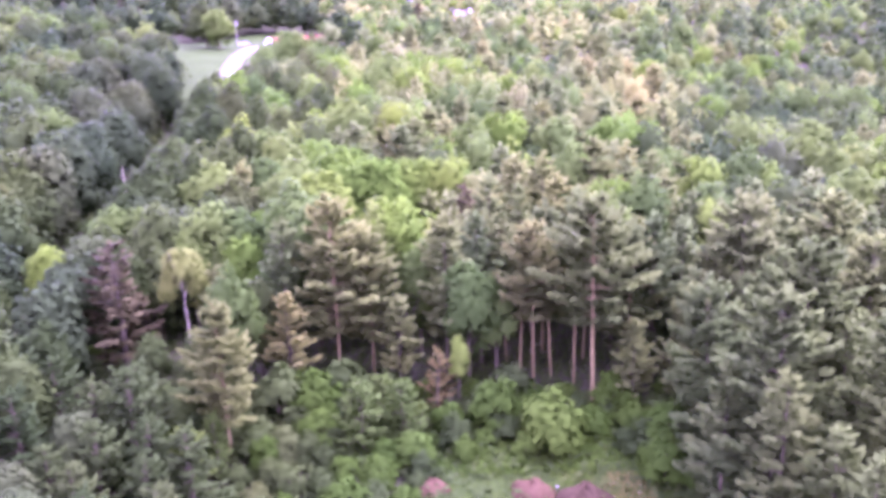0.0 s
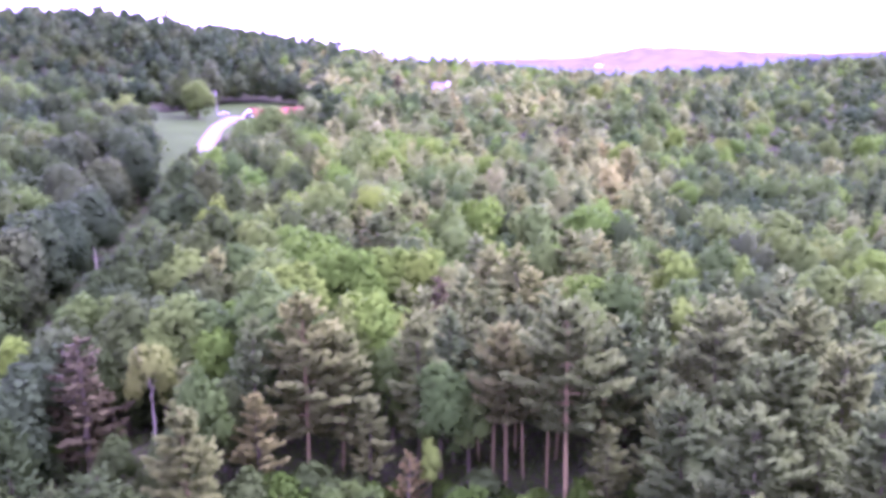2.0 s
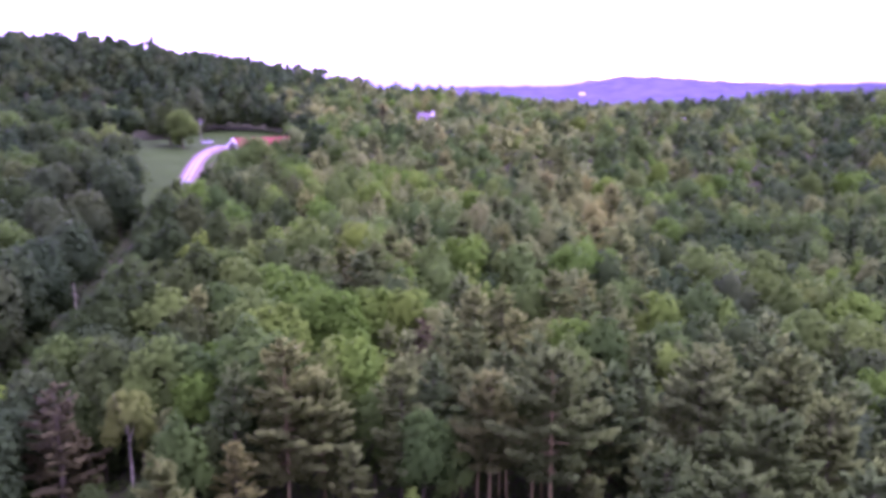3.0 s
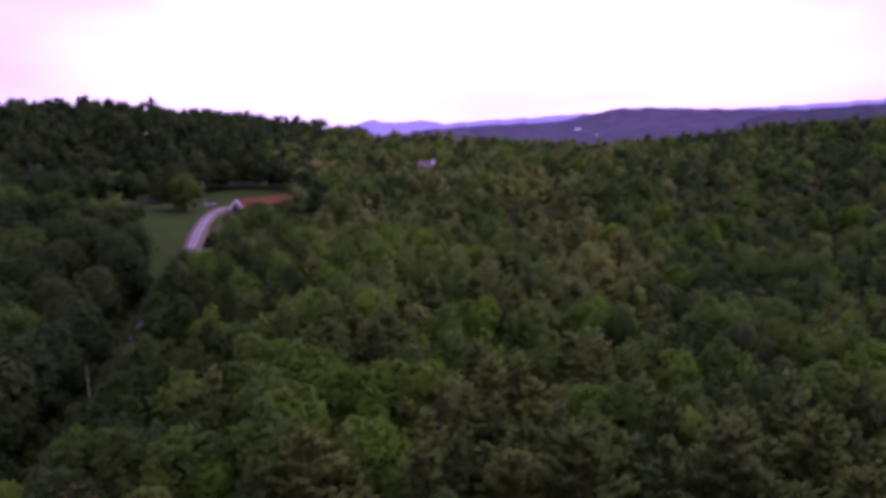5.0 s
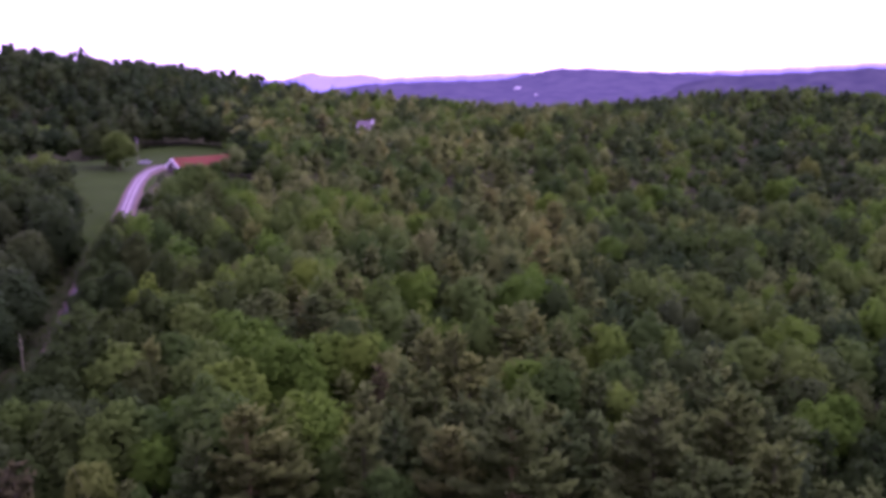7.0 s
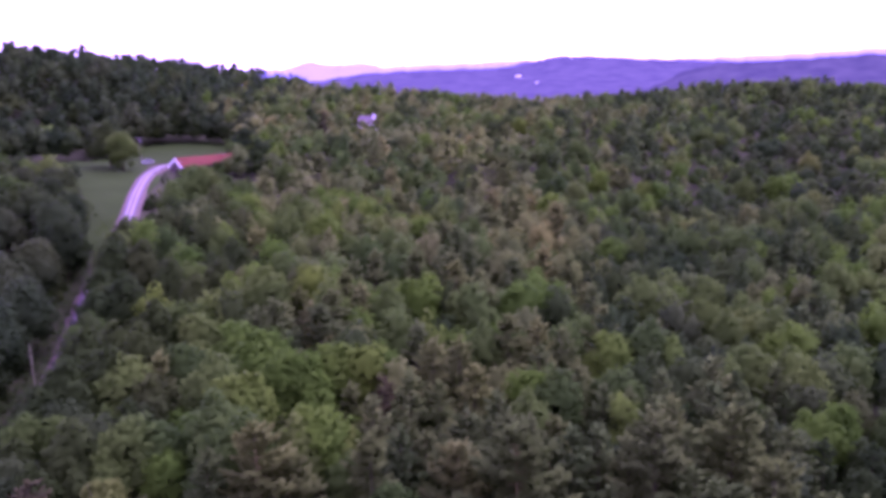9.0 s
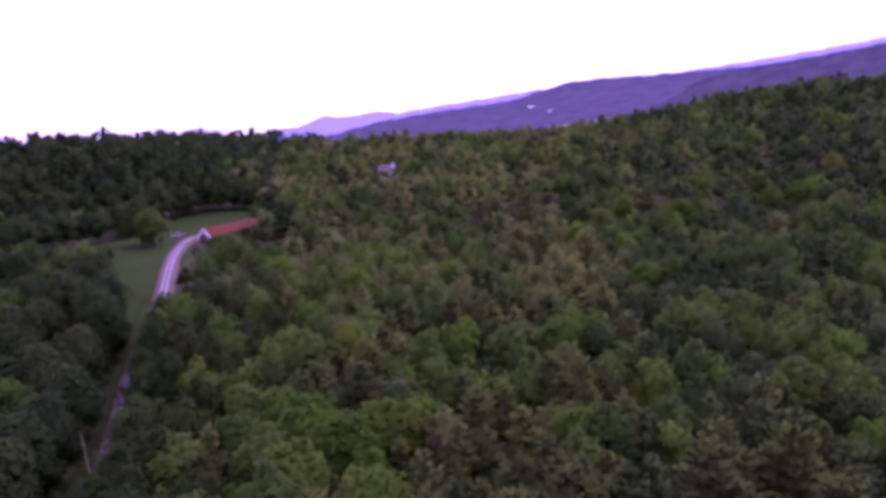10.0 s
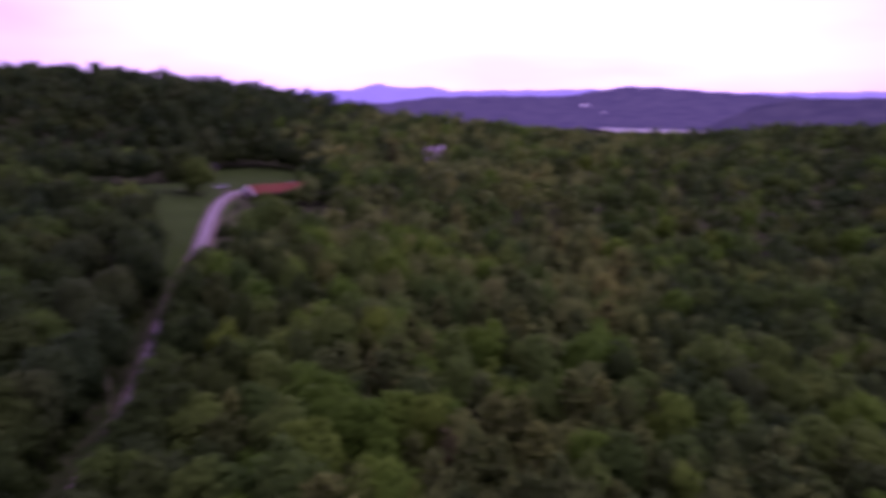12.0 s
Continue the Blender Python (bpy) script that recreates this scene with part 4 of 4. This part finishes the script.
for _ in range(900):
    x, y = rng.uniform(-430, -120), rng.uniform(430, 690)
    if not open_ground(x, y) and x > -0.66 * y and x < -0.24 * y:
        spots[("dark", 258)].append((x, y, rng.uniform(6, 10), rng.uniform(16, 24)))

for (kind, lo), some in spots.items():
    near = lo < 200
    count, size = (400, 0.052) if near else (80, 0.088)
    size *= 1.25 if kind == "fir" else 1.0
    crowns = unit_pine(count, size, 7, 0.9) if kind == "fir" else unit_broad(count, size, 7, 7 if near else 4, 0.02 if kind in ("dark", "deep") else 0.2 if near else 0.0)
    if kind in ("pine", "grey", "spruce"):
        crowns = crowns[:4] + unit_pine(count + (100 if near else 60), size * 1.15, 3, 1.3)
    mat = {"leaf": LEAF, "deep": DEEP_DIMMED_LEAF, "lime": LIME, "dark": DIMMED_LEAF, "fir": DIMMED_LEAF, "pine": PINE, "grey": BLUE_PINE, "spruce": DARK_PINE}[kind]
    words = {"leaf": "leafy green", "deep": "deep green leafy", "lime": "light yellow-green", "dark": "dark green", "fir": "dark pointed fir", "pine": "olive-green pine", "grey": "grey-green pine", "spruce": "dark green spruce"}[kind]
    joined("woods", crowns, mat, some, f"{words} treetops of the dense {'middle' if near else 'far'} woods")


# ---- buildings ----
def gabled(name, x, y, turn, length, width, eaves, ridge, wall_mat, roof_mat, trim_mat, label, category, base=None, openings=(), deep=0.45):
    """A gable-roofed building whose ridge runs along its own y from its front gable at y = 0."""
    root = tagged(new(name), label, category)
    root.matrix_basis = pose(x, y, float(land(x, y)) - 0.3 if base is None else base, 0, 0, turn)
    w = width / 2
    part("walls", solid(bmesh.new(), [(-w, 0), (w, 0), (w, eaves), (0, ridge - 0.15), (-w, eaves)], 0, length, "y"), wall_mat, root)
    over, thick = 0.5, 0.18
    slope = (ridge - eaves) / w
    for side in (-1, 1):
        out = side * (w + over)
        low = eaves - slope * over
        part("roof", solid(bmesh.new(), [(0, ridge), (out, low), (out, low + thick), (0, ridge + thick)], -over, length + over, "y"), roof_mat, root)
        for end in (-over - 0.12,):
            part("rake_board", solid(bmesh.new(), [(0, ridge - deep), (out, low - deep), (out, low + thick + 0.05), (0, ridge + thick + 0.05)], end, end + 0.11, "y"), trim_mat, root)
        seams = int(length // 1.2)
        for k in range(seams + 1):
            yy = k * length / seams
            part("seam", solid(bmesh.new(), [(side * 0.1, ridge + thick - slope * 0.1), (out, low + thick), (out, low + thick + 0.06), (side * 0.1, ridge + thick + 0.06 - slope * 0.1)], yy - 0.03, yy + 0.03, "y"), roof_mat, root)
    for kind, cx, cz, sx, sz in openings:
        frame_part = part(kind, box(bmesh.new(), cx, -0.04, cz, sx + 0.24, 0.1, sz + 0.24), trim_mat, root)
        part("pane", box(bmesh.new(), cx, -0.10, cz, sx, 0.05, sz), GLASS if kind == "window" else wall_mat, frame_part)
    return root


gabled("barn", -81.7, 321.2, -44, 24, 7.6, 2.9, 5.5, BOARDS, RED_ROOF, WHITE, "long dark barn with a red roof and white gable trim", "barn", None, [("barn_door", 0, 1.4, 2.4, 2.4), ("window", 0, 3.9, 0.7, 0.7)], 0.9)
gabled("shed", -73, 352, -30, 6, 4.5, 2.6, 4.2, BOARDS, GREY_ROOF, BOARDS, "small grey-roofed shed behind the red-roofed barn", "shed")


def cross_gabled(x, y, turn, label, paint, long=13.0, deep=8.0, eaves=7.6, ridge=11.4):
    """A house whose ridge runs across, with a gabled wing to the front and a small gable on its roof."""
    root = tagged(new("house"), label, "house")
    root.matrix_basis = pose(x, y, float(land(x, y)) - 0.4, 0, 0, turn)
    h, d = long / 2, deep / 2
    part("walls", solid(bmesh.new(), [(-d, 0), (d, 0), (d, eaves), (0, ridge - 0.15), (-d, eaves)], -h, h, "x"), paint, root)
    slope = (ridge - eaves) / d
    for side in (-1, 1):
        part("roof", solid(bmesh.new(), [(0, ridge), (side * (d + 0.5), eaves - 0.5 * slope), (side * (d + 0.5), eaves - 0.5 * slope + 0.2), (0, ridge + 0.2)], -h - 0.4, h + 0.4, "x"), GREY_ROOF, root)
    wing = part("wing", solid(bmesh.new(), [(-5.6, 0), (-1.4, 0), (-1.4, eaves - 1.0), (-3.5, ridge - 1.8), (-5.6, eaves - 1.0)], -d - 4.0, 0, "y"), paint, root, "white gabled wing")
    for side in (-1, 1):
        part("wing_roof", solid(bmesh.new(), [(-3.5, ridge - 1.7), (-3.5 + side * 2.6, eaves - 1.5), (-3.5 + side * 2.6, eaves - 1.3), (-3.5, ridge - 1.5)], -d - 4.4, 0, "y"), GREY_ROOF, wing)
    dormer = part("dormer", solid(bmesh.new(), [(2.4, eaves + 0.6), (5.2, eaves + 0.6), (5.2, ridge - 0.6), (3.8, ridge + 1.2), (2.4, ridge - 0.6)], -d * 0.55, d * 0.4, "y"), paint, root, "white gabled dormer")
    for side in (-1, 1):
        part("dormer_roof", solid(bmesh.new(), [(3.8, ridge + 1.3), (3.8 + side * 1.75, ridge - 0.9), (3.8 + side * 1.75, ridge - 0.75), (3.8, ridge + 1.45)], -d * 0.55 - 0.3, d * 0.4, "y"), GREY_ROOF, dormer)
    for cx, cy, cz in ((-3.5, -d - 4.0, 2.2), (-3.5, -d - 4.0, 5.4), (1.2, -d, 2.2), (4.2, -d, 2.2), (1.2, -d, 5.6), (4.2, -d, 5.6)):
        frame_part = part("window", box(bmesh.new(), cx, cy - 0.04, cz, 1.2, 0.1, 1.6), paint, root)
        part("pane", box(bmesh.new(), cx, cy - 0.10, cz, 0.95, 0.05, 1.35), GLASS, frame_part)
    part("chimney", box(bmesh.new(), -0.6, 0.8, ridge + 0.4, 0.8, 0.8, 2.4, 0.05), EARTH, root, "red brick chimney")
    return root


cross_gabled(-17.0, 500, 14, "white house with a grey shingle roof among the trees", WHITE, 9.5, 7.0, 8.2, 11.6)
cross_gabled(281, 437, -25, "pale tan house with a dark roof deep among the trees", TAN, 13.0, 7.0, 4.6, 8.2)


def hillside(d, azimuth, crest):
    t = (d - 2700) / 1000
    return 8 + (66 + 3700 * math.tan(radians(crest)) - 8) * t**1.3


for az, crest, d, turn in ((8.35, 1.1, 3340, 60), (9.4, 1.3, 3120, 20)):
    gabled("farm_building", d * math.sin(radians(az)), d * math.cos(radians(az)), turn, 24 if az < 9 else 8, 9, 3.6, 6.4, WHITE, WHITE, WHITE, "white farm building on the distant hillside", "farm building", hillside(d, az, crest) - 2)


# ---- pole, car, snag ----
def utility_pole(x, y, height):
    root = tagged(new("utility_pole"), "weathered grey wooden utility pole beside the meadow", "utility pole")
    root.matrix_basis = pose(x, y, float(land(x, y)) - 0.2, 1.0, -1.5, 20)
    part("pole", tube(bmesh.new(), [(0, 0, 0), (0, 0, height * 0.5), (0, 0, height)], [0.19, 0.16, 0.12], 9), WOOD, root)
    part("crossarm", box(bmesh.new(), 0, 0.16, height - 0.7, 2.4, 0.12, 0.14, 0.02), WOOD, root)
    for cx in (-1.0, -0.4, 0.4, 1.0):
        part("insulator", tube(bmesh.new(), [(cx, 0.16, height - 0.63), (cx, 0.16, height - 0.5), (cx, 0.16, height - 0.42)], [0.05, 0.07, 0.03], 7), METAL, root)
    part("transformer", tube(bmesh.new(), [(0.32, 0, height - 2.4), (0.32, 0, height - 2.3), (0.32, 0, height - 1.5), (0.32, 0, height - 1.4)], [0.2, 0.26, 0.26, 0.2], 10), METAL, root)
    return root


utility_pole(-103.7, 354.8, 10.0)


def parked_car(x, y, turn):
    root = tagged(new("parked_car"), "silver car parked at the end of the gravel road", "car")
    root.matrix_basis = pose(x, y, float(land(x, y)) + 0.45, 0, 0, turn)
    body = [(-2.2, 0.35), (-2.2, 0.85), (-1.6, 0.98), (-0.95, 1.02), (1.55, 1.02), (2.15, 0.95), (2.25, 0.4)]
    bm = solid(bmesh.new(), [(p, q) for p, q in body], -0.86, 0.86, "y")
    bmesh.ops.bevel(bm, geom=list(bm.edges), offset=0.06, segments=2, affect="EDGES")
    part("body", bm, CAR_PAINT, root)
    part("cabin", solid(bmesh.new(), [(-1.05, 1.0), (-0.45, 1.45), (1.1, 1.48), (1.75, 1.0)], -0.74, 0.74, "y"), GLASS, root, "dark glass cabin")
    part("roof", box(bmesh.new(), 0.33, 0, 1.49, 1.5, 1.36, 0.06, 0.02), CAR_PAINT, root)
    for cx in (-1.4, 1.4):
        for cy in (-0.82, 0.82):
            part("wheel", tube(bmesh.new(), [(cx, cy - 0.1, 0.33), (cx, cy + 0.1, 0.33)], [0.33, 0.33], 14), RUBBER, root)
    for cy in (-0.6, 0.6):
        part("headlight", box(bmesh.new(), -2.2, cy, 0.72, 0.08, 0.34, 0.16, 0.02), WHITE, root)
    return root


parked_car(-97, 340, 15)


def snag(x, y, height, label):
    root = tagged(new("dead_snag"), label, "dead tree", "bare dead stems")
    root.matrix_basis = pose(x, y, float(land(x, y)) - 0.2, 2, 2, rng.uniform(0, 360))
    part("trunk", tube(bmesh.new(), [(0, 0, 0), (0.1, 0, height * 0.4), (-0.1, 0.1, height * 0.75), (0, 0.2, height)], [0.13, 0.11, 0.08, 0.03], 7), PALE_BARK, root)
    for k in range(7):
        a, z = rng.uniform(0, 6.28), height * rng.uniform(0.35, 0.95)
        out = rng.uniform(0.5, 1.3)
        part("branch", tube(bmesh.new(), [(0, 0, z), (0.6 * out * math.cos(a), 0.6 * out * math.sin(a), z + 0.15), (out * math.cos(a), out * math.sin(a), z + 0.1)], [0.05, 0.035, 0.01], 4), PALE_BARK, root)
    return root


for x, y, h in ((-63.5, 143, 8.5), (85, 221, 16), (-177, 548, 22)):
    snag(x, y, h, "bare pale dead stem standing among the trees")


# ---- the clearing ----
def heap(name, x, y, rx, ry, height, mat, label, category):
    """A heap with a lumpy outline, resting on the ground."""
    rings, spokes = 9, 26
    a = np.linspace(0, 2 * np.pi, spokes, endpoint=False)
    t = np.linspace(0.02, 1, rings)[:, None]
    edge = 1 + 0.12 * np.sin(2 * a + x) + 0.10 * np.sin(5 * a + y)
    u, v = rx * t * edge * np.cos(a), ry * t * edge * np.sin(a)
    z = height * np.cos(t * np.pi / 2) ** 0.8 * (1 + 0.16 * np.sin(3 * a + 4 * t + x)) + 0.08 * np.sin(7 * a) * (1 - t)
    gz = ground_height(x + u, y + v) + 0.25
    z = z + gz
    z[-1] -= 0.4
    verts = np.stack([x + u, y + v, z], -1).reshape(-1, 3)
    i, k = np.arange(rings - 1)[:, None] * spokes, np.arange(spokes)
    j = (k + 1) % spokes
    faces = np.stack([i + k, i + spokes + k, i + spokes + j, i + j], -1).reshape(-1, 4)
    return tagged(place_mesh(name, mesh_of(name, verts, faces, smooth=True), mat), label, category)


heap("earth_mound", 3.0, 71.4, 2.2, 1.8, 1.3, EARTH, "heap of bare reddish earth on the grass clearing", "earth mound")
heap("earth_mound", -6.2, 71.3, 1.7, 1.4, 1.1, EARTH, "small heap of pinkish-red earth by the shrubs", "earth mound")
heap("soil_mound", 7.7, 69.9, 2.6, 2.4, 1.8, BROWN, "mound of dark brown soil on the grass clearing", "soil mound")


def stone(x, y, size):
    bm = bmesh.new()
    bmesh.ops.create_icosphere(bm, subdivisions=2, radius=1.0)
    for v in bm.verts:
        v.co *= 1 + 0.25 * noise.noise(v.co * 1.7 + Vector((x, y, 0)))
        v.co = Vector((v.co.x * size, v.co.y * size * 0.8, v.co.z * size * 0.55))
    ob = part("pale_stone", bm, PALE)
    ob.matrix_basis = pose(x, y, float(ground_height(x, y)) + 0.25 + size * 0.3, 0, 0, 40 * x)
    return tagged(ob, "pale stone lying in the grass of the clearing", "stone", "pale stones in the clearing")


for x, y, size in ((-2.6, 69.4, 0.32), (-2.0, 69.9, 0.26), (-3.1, 69.0, 0.28), (-10.9, 70.2, 0.42), (5.4, 72.3, 0.22)):
    stone(x, y, size)


def tufts(name, count, cx, cy, rx, ry, size, mat, label):
    """Grass and weeds, in tufts over an oval of ground."""
    a, r = rng.uniform(0, 2 * np.pi, count), np.sqrt(rng.uniform(0, 1, count))
    x, y = cx + rx * r * np.cos(a), cy + ry * r * np.sin(a)
    at = np.stack([x, y, ground_height(x, y) + 0.25 + size * rng.uniform(0.2, 1.2, count) ** 2], 1)
    n = 0.55 * rng.normal(size=(count, 3)) + np.array([0, -0.35, 0.9])
    v, f = sprays(at, n, np.full(count, size), 0.4)
    soft = np.repeat(0.25 * n + np.array([0, 0, 1.0]), 3, 0)
    return tagged(place_mesh(name, mesh_of(name, v, f, np.repeat(rng.uniform(size=count), 3), True, soft), mat), label, "grass", kind="stuff")


tufts("grass", 30000, 4, 67, 14, 15, 0.20, GRASS, "rough green and straw-coloured grass of the clearing")
tufts("weeds", 4000, 11, 75, 6, 7, 0.28, GRASS, "tall straw-tipped weeds at the edge of the pines")
tufts("weeds", 420, 12.2, 72.5, 2.6, 3.2, 0.42, RUST, "rusty dry weeds at the edge of the clearing")
tufts("wildflowers", 70, 11.5, 72.0, 3.0, 3.5, 0.20, PETALS, "small pale wildflowers in the clearing")
tufts("undergrowth", 12000, -3, 80, 19, 6, 0.5, BUSH, "low leafy undergrowth at the edge of the wood")
tufts("undergrowth", 26000, -6, 98, 52, 40, 0.8, DEEP_DIMMED_LEAF, "low leafy undergrowth beneath the trees")
line, side = along(ROAD, 2.0)
some = line[(line[:, 1] > 90) & (line[:, 1] < 250)]
for k in range(0, len(some), 10):
    tufts("verge_grass", 420, some[k, 0] - 5.2, some[k, 1] + 10, 2.9, 12, 0.5, GRASS, "rough green grass on the verge of the gravel road")
tufts("undergrowth", 9000, -68, 165, 22, 60, 0.9, DIMMED_LEAF, "dark leafy undergrowth along the gravel road")
